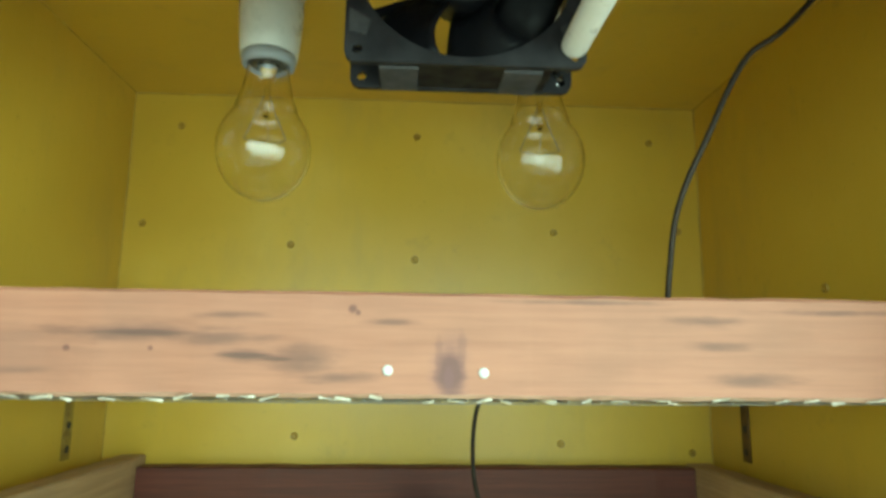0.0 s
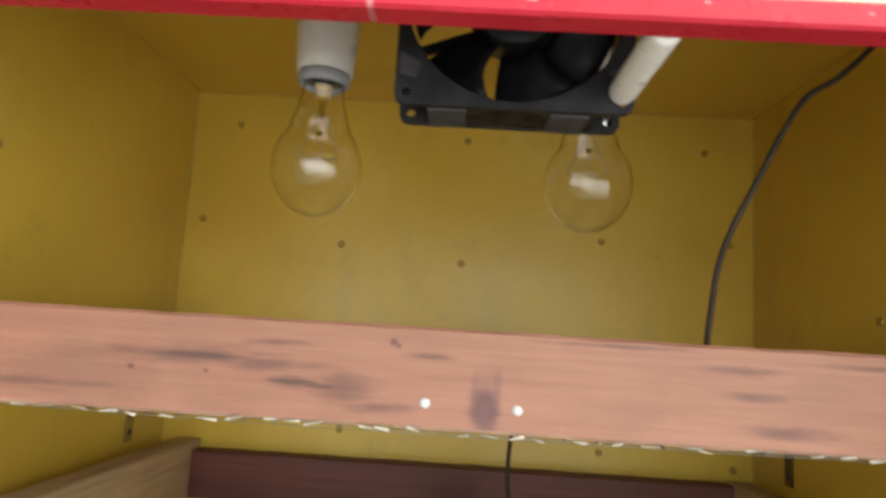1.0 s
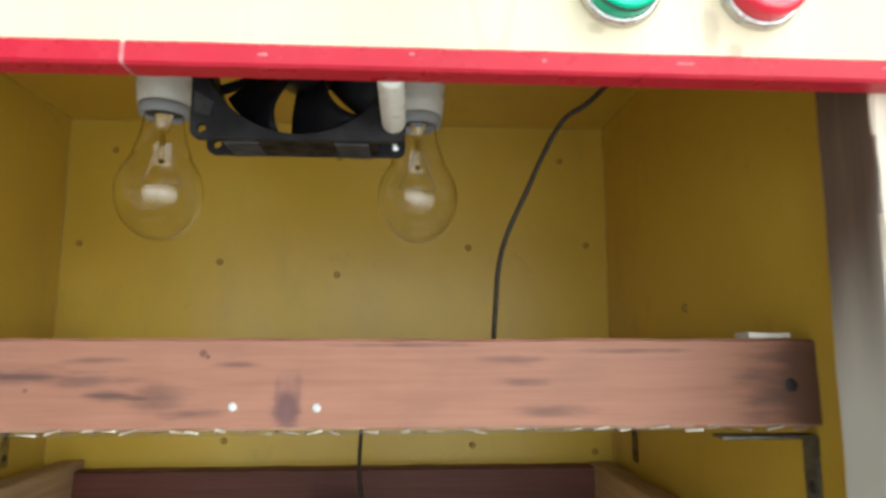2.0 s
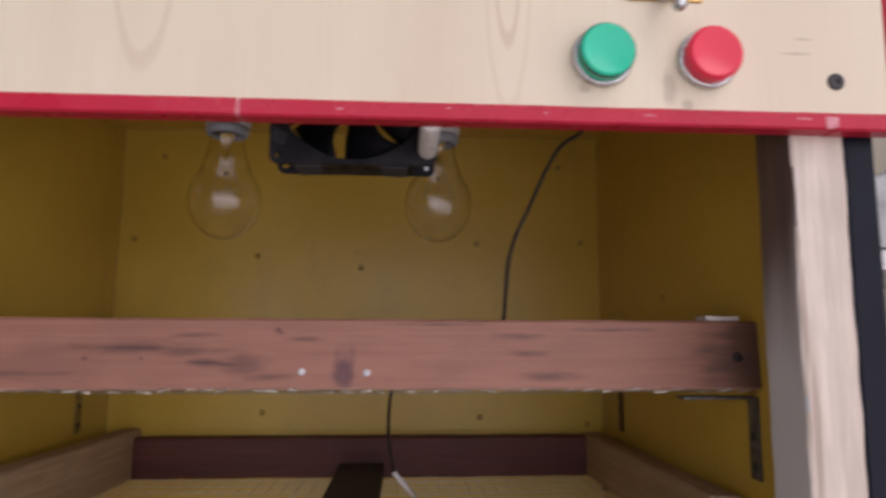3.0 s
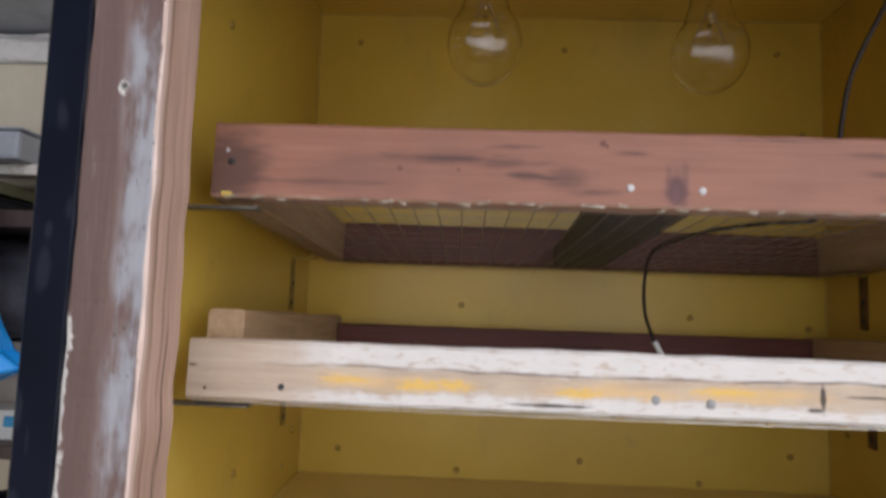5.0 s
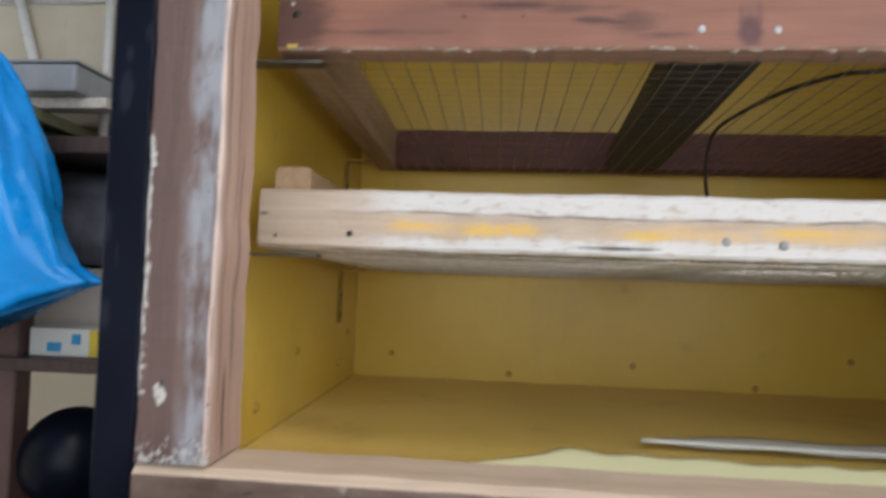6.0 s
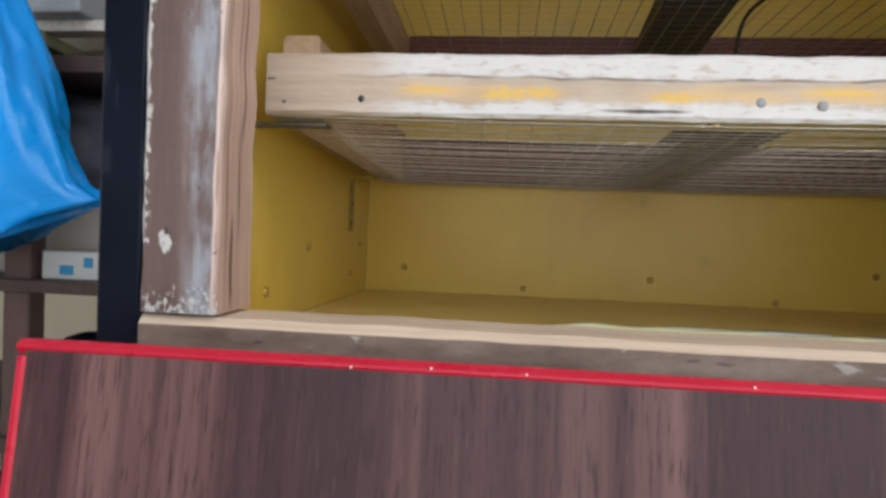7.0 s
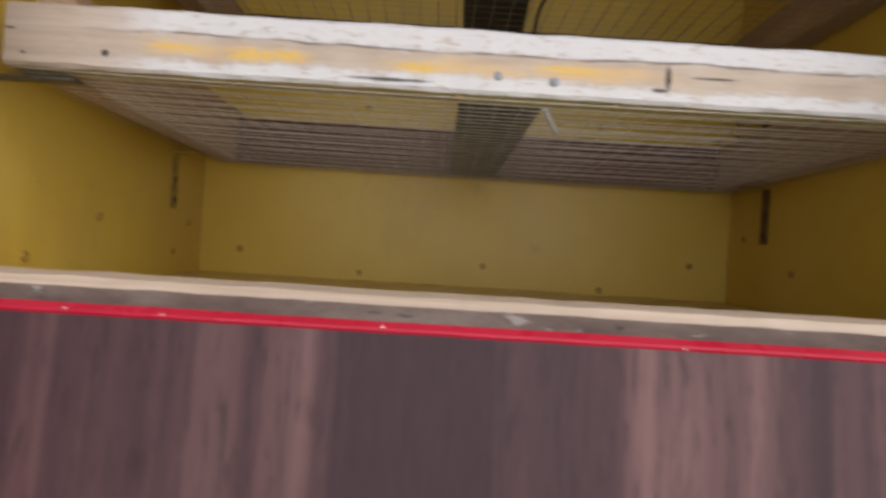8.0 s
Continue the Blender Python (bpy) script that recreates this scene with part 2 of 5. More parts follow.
YELLOW = yellow_paint("yellow_paint", (0.55, 0.365, 0.050), (0.61, 0.412, 0.060), (0.65, 0.465, 0.095))
# worn yellow, lifted to paint in light that the sill keeps off the floor
YELLOW_WORN_LIT = yellow_paint("worn_lit_yellow_paint", (0.64, 0.45, 0.11), (0.70, 0.50, 0.14), (0.74, 0.56, 0.21))
BEAM_RED = wood("red_brown_timber", (0.340, 0.152, 0.098), (0.275, 0.116, 0.073), "x", 420, 24, 0.6, 0.26,
    marks=[(-0.108, 0.0231, 0.036, 0.0036), (-0.076, 0.0212, 0.020, 0.0026), (-0.0665, 0.0150, 0.015, 0.0024), (-0.0473, 0.0137, 0.014, 0.0058), (-0.0743, 0.0298, 0.012, 0.0014),
           (-0.033, 0.0073, 0.014, 0.0022), (-0.0118, 0.0280, 0.010, 0.0013), (0.107, 0.0295, 0.015, 0.0024), (0.110, 0.0201, 0.012, 0.0022), (0.125, 0.0077, 0.016, 0.0030), (0.16, 0.034, 0.03, 0.0012), (-0.17, 0.009, 0.03, 0.0016), (0.06, 0.0365, 0.03, 0.0010)],
    mark_colour=(0.115, 0.050, 0.037), mark_amount=0.8,
    extra=[([(-0.155, 0.013, 0.034, 0.013)], (0.16, 0.075, 0.055), 0.4, 0.7),
           ([(-0.110, 0.0230, 0.024, 0.0013), (-0.0680, 0.0150, 0.011, 0.0011), (-0.0560, 0.0138, 0.007, 0.0012)], (0.062, 0.026, 0.020), 0.65, 0.8),
           ([(-0.222, 0.014, 0.026, 0.024), (0.247, 0.017, 0.036, 0.03)], (0.062, 0.036, 0.030), 0.72, 0.6),
           ([(0.0085, 0.0105, 0.0082, 0.0150)], (0.20, 0.088, 0.074), 0.6, 0.7),
           ([(0.0087, 0.0092, 0.0064, 0.0100)], (0.085, 0.032, 0.034), 0.8, 0.6),
           ([(0.0042, 0.0160, 0.0018, 0.0090), (0.0128, 0.0168, 0.0021, 0.0085)], (0.150, 0.064, 0.052), 0.4, 0.9),
           ([(0.0080, 0.0070, 0.0022, 0.0055)], (0.13, 0.055, 0.058), 0.6, 0.5),
           ([(-0.0286, 0.0328, 0.0019, 0.0018), (-0.0265, 0.0315, 0.0012, 0.0012), (-0.132, 0.0172, 0.0014, 0.0013), (-0.102, 0.0172, 0.0010, 0.0010)], (0.10, 0.035, 0.030), 0.8, 0.5)])
BOARD_DARK = wood("dark_red_board", (0.15, 0.036, 0.024), (0.08, 0.020, 0.014), "x", 380, 30, 0.6, 0.4)
PINE = wood("raw_pine", (0.48, 0.34, 0.21), (0.36, 0.23, 0.13), "y", 380, 30, 0.65, 0.35)
PINE_X = wood("raw_pine_lath", (0.56, 0.41, 0.26), (0.42, 0.28, 0.16), "x", 380, 30, 0.65, 0.35)


def limewash():
    """Old whitewash over pine: white upper band, a wandering crack, a bare and yellow-stained middle, raw wood at the end."""
    raw = wood("limewashed_timber", (0.55, 0.44, 0.34), (0.44, 0.33, 0.24), "x", 380, 30, 0.7, 0.22)
    nt, b = raw.node_tree, raw.node_tree.nodes["Principled BSDF"]
    base = b.inputs["Base Color"].links[0].from_socket
    split = nt.nodes.new("ShaderNodeSeparateXYZ")
    nt.links.new(mapped(nt), split.inputs[0])
    x, z = split.outputs["X"], split.outputs["Z"]
    slow = maths(nt, "SUBTRACT", noise_tex(nt, mapped(nt, (0.3, 1, 0.3)), 60, 4), 0.5)
    grit = noise_tex(nt, mapped(nt, (0.22, 1, 1)), 420, 5, 0.65)
    ragged = maths(nt, "MULTIPLY", maths(nt, "SUBTRACT", noise_tex(nt, mapped(nt, (0.35, 1, 1)), 260, 5, 0.7), 0.5), 0.010)
    level = maths(nt, "SUBTRACT", z, maths(nt, "ADD", 0.0188, maths(nt, "MULTIPLY", slow, 0.007)))
    upper = grey(nt, maths(nt, "ADD", level, ragged), -0.0014, 0.0022)
    lower = grey(nt, maths(nt, "ADD", maths(nt, "ADD", z, maths(nt, "MULTIPLY", slow, 0.010)), ragged), 0.0098, 0.0050)
    begin = grey(nt, maths(nt, "ADD", x, maths(nt, "MULTIPLY", slow, 0.05)), -0.205, -0.150)
    white = maths(nt, "MULTIPLY", maths(nt, "MAXIMUM", upper, lower), begin)
    flaked = maths(nt, "MULTIPLY", white, grey(nt, grit, 0.68, 0.52, 0.25, 1.0))
    middle = maths(nt, "MULTIPLY", maths(nt, "SUBTRACT", 1.0, maths(nt, "MAXIMUM", upper, lower)), begin)
    base = blend(nt, maths(nt, "MULTIPLY", middle, grey(nt, noise_tex(nt, mapped(nt, (0.4, 1, 1)), 90, 4), 0.35, 0.65, 0.2, 0.75)), base, (0.58, 0.47, 0.35))
    base = blend(nt, maths(nt, "MULTIPLY", middle, maths(nt, "MULTIPLY", spots(nt, [(-0.150, 0.0125, 0.024, 0.004), (-0.115, 0.0115, 0.026, 0.005), (-0.020, 0.0110, 0.035, 0.005), (0.045, 0.0130, 0.04, 0.005)], 0.9, 160, "xz", (0.3, 1, 1), (1.3, 0.2)), 0.65)), base, (0.72, 0.46, 0.18))
    base = blend(nt, maths(nt, "MULTIPLY", spots(nt, [(-0.118, 0.0112, 0.0120, 0.0034), (-0.101, 0.0120, 0.0100, 0.0026), (-0.040, 0.0098, 0.0115, 0.0030), (-0.155, 0.0130, 0.012, 0.0016), (0.032, 0.0135, 0.016, 0.0020)], 1.6, 480, "xz", (0.5, 1, 1), (1.25, 0.3)), 0.9), base, (0.72, 0.46, 0.11))
    base = blend(nt, flaked, base, (0.66, 0.635, 0.60))
    crack = maths(nt, "MULTIPLY", grey(nt, maths(nt, "ABSOLUTE", level), 0.0009, 0.0001), maths(nt, "MULTIPLY", begin, grey(nt, noise_tex(nt, mapped(nt, (1, 1, 1)), 40, 2), 0.35, 0.6, 0.25, 0.85)))
    base = blend(nt, crack, base, (0.16, 0.12, 0.10))
    base = blend(nt, maths(nt, "MULTIPLY", spots(nt, [(-0.053, 0.0040, 0.022, 0.0011), (-0.232, 0.0175, 0.003, 0.0007), (0.078, 0.013, 0.0016, 0.008), (0.074, 0.0065, 0.005, 0.0012), (0.10, 0.0135, 0.012, 0.0007)], 0.5, 300, "xz", (0.4, 1, 1)), 0.95), base, (0.05, 0.04, 0.035))
    nt.links.new(base, b.inputs["Base Color"])
    bump(nt, b, maths(nt, "ADD", grit, maths(nt, "MULTIPLY", crack, -2.0)), 0.5, 0.0012)
    return raw


BEAM_WHITE = limewash()
PLANK_DARK = wood("black_plank_wood", (0.040, 0.036, 0.034), (0.018, 0.017, 0.018), "y", 300, 30, 0.6, 0.3)


def post_paint(name, base, dark, patches):
    m = wood(name, base, dark, "z", 300, 20, 0.62, 0.4)
    nt, b = m.node_tree, m.node_tree.nodes["Principled BSDF"]
    colour = b.inputs["Base Color"].links[0].from_socket
    for places, tint, amount, wobble, scale, plane in patches:
        colour = blend(nt, maths(nt, "MULTIPLY", spots(nt, places, wobble, scale, plane, (1, 1, 0.12) if scale < 250 else (1, 1, 0.7)), amount), colour, tint)
    nt.links.new(colour, b.inputs["Base Color"])
    return m


def left_post_paint():
    """Brown paint worn through to grey-blue primer in streaks, paler for painted-in sky sheen, with white filler
    flaking at the outer edge and the foot.
    """
    m = wood("worn_brown_post_paint", (0.172, 0.106, 0.088), (0.112, 0.069, 0.058), "z", 300, 20, 0.5, 0.3)
    nt, b = m.node_tree, m.node_tree.nodes["Principled BSDF"]
    base = b.inputs["Base Color"].links[0].from_socket
    split = nt.nodes.new("ShaderNodeSeparateXYZ")
    nt.links.new(mapped(nt), split.inputs[0])
    x, z = split.outputs["X"], split.outputs["Z"]
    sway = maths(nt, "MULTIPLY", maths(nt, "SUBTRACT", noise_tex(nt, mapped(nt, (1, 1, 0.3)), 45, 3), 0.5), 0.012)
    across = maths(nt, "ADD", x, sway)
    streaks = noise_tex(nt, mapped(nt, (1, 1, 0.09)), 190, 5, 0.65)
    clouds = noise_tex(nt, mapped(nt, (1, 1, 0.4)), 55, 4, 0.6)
    # worn streaks; the paint's sky sheen is put into their paler grey
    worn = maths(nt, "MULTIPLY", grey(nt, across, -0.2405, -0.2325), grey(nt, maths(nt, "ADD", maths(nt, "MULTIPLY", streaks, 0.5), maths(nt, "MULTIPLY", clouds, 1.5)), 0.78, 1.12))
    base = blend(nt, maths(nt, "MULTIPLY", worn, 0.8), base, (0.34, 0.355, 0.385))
    base = blend(nt, grey(nt, noise_tex(nt, mapped(nt, (1, 1, 0.15)), 240, 4), 0.62, 0.72, 0, 0.45), base, (0.27, 0.21, 0.185))
    slant = grey(nt, z, 0.90, 1.05, 0.0, -0.0020)
    inner = maths(nt, "ADD", maths(nt, "ADD", x, slant), maths(nt, "MULTIPLY", sway, 0.35))
    bare = grey(nt, inner, -0.2268, -0.2258)
    base = blend(nt, bare, base, ramp(nt, streaks, [(0.35, (0.29, 0.175, 0.138)), (0.6, (0.54, 0.38, 0.31))]))
    lip = maths(nt, "MULTIPLY", bare, grey(nt, inner, -0.2244, -0.2258))
    base = blend(nt, maths(nt, "MULTIPLY", lip, 0.6), base, (0.70, 0.58, 0.51))
    chips = noise_tex(nt, mapped(nt, (1, 1, 0.6)), 460, 5, 0.7)
    rim = maths(nt, "MULTIPLY", grey(nt, across, -0.2490, -0.2545), maths(nt, "MULTIPLY", grey(nt, z, 0.915, 0.945), grey(nt, z, 1.055, 1.03)))
    foot = grey(nt, maths(nt, "ADD", z, maths(nt, "MULTIPLY", sway, 0.8)), 0.930, 0.905, 0, 0.66)
    hole = spots(nt, [(-0.2445, 0.934, 0.0035, 0.006), (-0.239, 1.132, 0.003, 0.004)], 0.5, 300)
    flakes = grey(nt, maths(nt, "ADD", chips, maths(nt, "MULTIPLY", maths(nt, "MAXIMUM", hole, maths(nt, "MAXIMUM", rim, foot)), 0.37)), 0.74, 0.80)
    base = blend(nt, flakes, base, (0.52, 0.50, 0.46))
    pits = grey(nt, noise_tex(nt, mapped(nt, (1, 1, 0.7)), 520, 3), 0.66, 0.74, 0, 0.8)
    base = blend(nt, pits, base, (0.06, 0.04, 0.035))
    base = blend(nt, maths(nt, "MULTIPLY", spots(nt, [(-0.2440, 0.9375, 0.0014, 0.0018), (-0.2385, 1.1325, 0.0016, 0.0016)], 0.2), 0.95), base, (0.02, 0.016, 0.014))
    nt.links.new(base, b.inputs["Base Color"])
    bump(nt, b, maths(nt, "ADD", streaks, maths(nt, "MULTIPLY", flakes, 0.8)), 0.45, 0.0010)
    return m


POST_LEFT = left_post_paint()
POST_BARE = post_paint("split_bare_wood", (0.60, 0.43, 0.345), (0.46, 0.30, 0.235), [
    ([(0.010, 0.96, 0.0012, 0.03), (0.004, 0.925, 0.0015, 0.02), (0.012, 1.0, 0.0010, 0.04)], (0.07, 0.04, 0.03), 0.85, 0.7, 160, "yz"),
    ([(-0.0070, 1.15, 0.0030, 0.12), (-0.0065, 0.99, 0.0022, 0.10)], (0.64, 0.52, 0.46), 0.7, 0.6, 60, "yz"),
    ([(-0.0022, 1.12, 0.0010, 0.13), (-0.0012, 0.96, 0.0011, 0.05), (0.0075, 1.06, 0.0007, 0.07)], (0.17, 0.10, 0.075), 0.75, 0.7, 90, "yz")])
POST_RIGHT = post_paint("planed_pale_post", (0.72, 0.62, 0.52), (0.56, 0.46, 0.37), [
    ([(0.233, 1.09, 0.0025, 0.05), (0.231, 1.14, 0.0015, 0.03)], (0.30, 0.20, 0.15), 0.6, 0.7, 120, "xz"),
    ([(0.2435, 1.245, 0.016, 0.02)], (0.55, 0.32, 0.27), 0.5, 0.5, 60, "xz")])
# primer grey is raised to paint in light this inner side lacks
POST_RIGHT_SIDE = post_paint("grey_primed_post_side", (0.19, 0.125, 0.10), (0.11, 0.075, 0.06), [
    ([(0.007, 1.05, 0.06, 0.128), (-0.012, 1.10, 0.012, 0.10)], (0.58, 0.60, 0.59), 0.95, 0.25, 40, "yz"),
    ([(-0.006, 1.1, 0.002, 0.003), (-0.004, 1.06, 0.002, 0.002), (0.0, 1.03, 0.002, 0.002)], (0.6, 0.58, 0.55), 0.8, 0.8, 200, "yz")])


def chipped_paint():
    """Grey-brown paint with long pale chips where it has come off the wood."""
    m, nt, b = material("scuffed_brown_paint", (0.18, 0.13, 0.11), 0.6)
    base = ramp(nt, noise_tex(nt, mapped(nt, (0.4, 1, 1)), 70, 5, 0.65), [(0.32, (0.125, 0.078, 0.060)), (0.55, (0.225, 0.155, 0.122)), (0.72, (0.33, 0.25, 0.20))])
    chips = grey(nt, maths(nt, "ADD", noise_tex(nt, mapped(nt, (0.3, 1, 0.8)), 210, 5, 0.7), maths(nt, "MULTIPLY", noise_tex(nt, mapped(nt), 28, 2), 0.35)), 0.80, 0.86)
    base = blend(nt, maths(nt, "MULTIPLY", chips, 0.8), base, (0.52, 0.45, 0.39))
    base = blend(nt, grey(nt, noise_tex(nt, mapped(nt, (0.25, 1, 1)), 300, 3), 0.64, 0.72, 0, 0.7), base, (0.05, 0.035, 0.03))
    nt.links.new(base, b.inputs["Base Color"])
    bump(nt, b, chips, 0.5, 0.0008)
    return m


SILL_PAINT = chipped_paint()
SILL_BARE = wood("pale_bare_sill", (0.74, 0.60, 0.46), (0.60, 0.45, 0.32), "x", 380, 30, 0.65, 0.3)


def black_gloss():
    """Navy-black gloss paint with a few rubbed grey scuffs."""
    m, nt, b = material("glossy_black_paint", (0.004, 0.005, 0.011), 0.32)
    base = ramp(nt, noise_tex(nt, mapped(nt), 18, 3), [(0.3, (0.003, 0.004, 0.009)), (0.7, (0.006, 0.008, 0.016))])
    scuff = spots(nt, [(-0.2715, 1.001, 0.0022, 0.010), (-0.2705, 0.964, 0.0024, 0.007), (-0.2665, 0.990, 0.0008, 0.007), (-0.266, 1.056, 0.0035, 0.009), (-0.2575, 1.082, 0.0018, 0.006), (-0.264, 1.12, 0.003, 0.007), (-0.2655, 1.073, 0.002, 0.004)], 0.7, 200, "xz", (1, 1, 0.4))
    base = blend(nt, maths(nt, "MULTIPLY", scuff, 0.10), base, (0.10, 0.11, 0.135))
    nt.links.new(base, b.inputs["Base Color"])
    b.inputs["Specular IOR Level"].default_value = 0.14
    return m


BLACK = black_gloss()
RED = mottled("red_plastic_trim", (0.44, 0.012, 0.032), (0.51, 0.018, 0.042), 0.35, 30, relief=0.03)
RED.node_tree.nodes["Principled BSDF"].inputs["Specular IOR Level"].default_value = 0.3
WHITE_PLASTIC = mottled("white_plastic", (0.78, 0.77, 0.74), (0.70, 0.69, 0.66), 0.35, 60)
DULL_YELLOW = mottled("dull_olive_yellow", (0.34, 0.28, 0.10), (0.46, 0.38, 0.15), 0.6, 60)
FLECK = mottled("cream_splinter", (0.58, 0.53, 0.45), (0.30, 0.25, 0.19), 0.6, 200)
BEAM_EDGE = wood("paler_beam_edge", (0.46, 0.28, 0.20), (0.34, 0.19, 0.13), "x", 420, 24, 0.65, 0.3)
# brown for overpainted bracket legs, with their edges' shade in the colour
LEG_BROWN = mottled("shaded_leg_brown", (0.17, 0.095, 0.030), (0.075, 0.040, 0.020), 0.6, 160, metal=0.2)
PINK_CHIP = mottled("rubbed_pink_plastic", (0.66, 0.30, 0.31), (0.50, 0.13, 0.16), 0.6, 300)
WORN_WHITE = mottled("chipped_white", (0.80, 0.76, 0.70), (0.62, 0.55, 0.47), 0.7, 200)
FAN_BLACK = mottled("black_fan_plastic", (0.004, 0.004, 0.006), (0.008, 0.008, 0.011), 0.5, 60)
DUSTY = mottled("dusty_black_plastic", (0.007, 0.0065, 0.0085), (0.028, 0.027, 0.031), 0.55, 60)
DUST_GREY = mottled("grey_dust_on_plastic", (0.018, 0.017, 0.020), (0.052, 0.050, 0.056), 0.7, 90)
for black in (FAN_BLACK, DUSTY):
    black.node_tree.nodes["Principled BSDF"].inputs["Specular IOR Level"].default_value = 0.22
RUBBER = mottled("black_cable_rubber", (0.022, 0.015, 0.010), (0.032, 0.023, 0.016), 0.6, 200)
RUBBER.node_tree.nodes["Principled BSDF"].inputs["Specular IOR Level"].default_value = 0.2
STEEL_DARK = mottled("tarnished_steel", (0.10, 0.095, 0.085), (0.22, 0.21, 0.19), 0.5, 160, metal=0.7)
ZINC = mottled("zinc_wire", (0.34, 0.32, 0.28), (0.22, 0.20, 0.17), 0.45, 120, metal=0.7)
# paler copy of the wire; front light on the lower mesh is in its colour
ZINC_LIT = mottled("lit_zinc_wire", (0.70, 0.67, 0.60), (0.48, 0.45, 0.38), 0.42, 120, metal=0.5)
BRASS = mottled("brass", (0.62, 0.42, 0.15), (0.45, 0.29, 0.10), 0.35, 160, metal=0.9)
CHROME = mottled("nickel_plate", (0.62, 0.62, 0.62), (0.5, 0.5, 0.5), 0.2, 120, metal=1.0)
NAIL_WHITE = mottled("painted_nail_head", (0.58, 0.57, 0.57), (0.45, 0.43, 0.42), 0.35, 300)
PLUG_GREY = mottled("grey_nail_head", (0.33, 0.33, 0.33), (0.22, 0.22, 0.22), 0.45, 300)
SCREW_BLACK = mottled("black_screw", (0.018, 0.016, 0.016), (0.045, 0.042, 0.042), 0.55, 300, metal=0.2)
CREAM_WALL = mottled("cream_wall_plaster", (0.66, 0.59, 0.46), (0.74, 0.68, 0.56), 0.75, 3, relief=0.2)
ROOM_WALL = mottled("pale_room_plaster", (0.70, 0.67, 0.60), (0.76, 0.73, 0.67), 0.8, 3, relief=0.2)
# grey of the unseen floor, raised to bounce light up into the cabinet
FLOOR_GREY = mottled("bounce_grey_floor", (0.40, 0.39, 0.37), (0.50, 0.49, 0.46), 0.75, 5, relief=0.3)
BLUE_BAG = mottled("blue_plastic_film", (0.003, 0.31, 0.90), (0.008, 0.37, 0.95), 0.3, 9, relief=0.2, distance=0.002)
GREY_TIN = mottled("grey_painted_tin", (0.40, 0.42, 0.46), (0.31, 0.33, 0.36), 0.4, 20)
DARK_WOOD = wood("dark_furniture_wood", (0.10, 0.06, 0.05), (0.05, 0.03, 0.026), "z", 260, 20, 0.5, 0.3)
CHAIR_GREEN = mottled("faded_green_board", (0.42, 0.44, 0.28), (0.33, 0.35, 0.22), 0.6, 20)
DARK_CLOTH = mottled("dark_grey_fabric", (0.10, 0.10, 0.125), (0.17, 0.17, 0.20), 0.85, 25, relief=0.4)
CARTON = mottled("white_carton", (0.60, 0.60, 0.56), (0.68, 0.67, 0.62), 0.6, 20)
CARTON_BLUE = mottled("blue_print", (0.03, 0.25, 0.48), (0.05, 0.32, 0.55), 0.55, 60)
RACK_BROWN = mottled("red_brown_rack_paint", (0.085, 0.045, 0.042), (0.12, 0.07, 0.06), 0.5, 20)
DARK_SHADOW = mottled("gap_shade_black", (0.02, 0.02, 0.026), (0.035, 0.035, 0.042), 0.8, 30)
CARTON_PLAIN = mottled("pale_carton", (0.44, 0.40, 0.37), (0.52, 0.47, 0.43), 0.7, 12)
CARTON_BEIGE = mottled("beige_carton", (0.58, 0.51, 0.39), (0.66, 0.60, 0.48), 0.7, 9)
WHITE_FILM = mottled("white_plastic_film", (0.70, 0.70, 0.70), (0.80, 0.79, 0.78), 0.35, 30, relief=0.5, distance=0.003)
CARTON_YELLOW = mottled("yellow_print", (0.66, 0.50, 0.05), (0.60, 0.42, 0.04), 0.55, 60)


def plastic_film(name, colour, alpha_mix, rough=0.25):
    m, nt, b = material(name, colour, rough)
    b.inputs["Transmission Weight"].default_value = alpha_mix
    b.inputs["IOR"].default_value = 1.2
    bump(nt, b, noise_tex(nt, mapped(nt), 60, 3), 0.3, 0.001)
    return m


FILM = plastic_film("clear_plastic_film", (0.88, 0.90, 0.86), 0.35, 0.25)
FILM_YELLOW = plastic_film("pale_yellow_pad", (0.92, 0.91, 0.56), 0.0, 0.45)


def glass(name, tint=(1, 1, 1), rough=0.0):
    m, nt, b = material(name, tint, rough)
    b.inputs["Transmission Weight"].default_value = 1.0
    b.inputs["IOR"].default_value = 1.42
    return m


GLASS = glass("clear_bulb_glass")
GREEN_LENS, _, lens_node = material("green_translucent_cap", (0.0, 0.60, 0.36), 0.22)
lens_node.inputs["Transmission Weight"].default_value = 0.15
lens_node.inputs["Specular IOR Level"].default_value = 0.3
RED_LENS, _, lens_node = material("red_translucent_cap", (0.85, 0.016, 0.055), 0.2)
lens_node.inputs["Transmission Weight"].default_value = 0.15


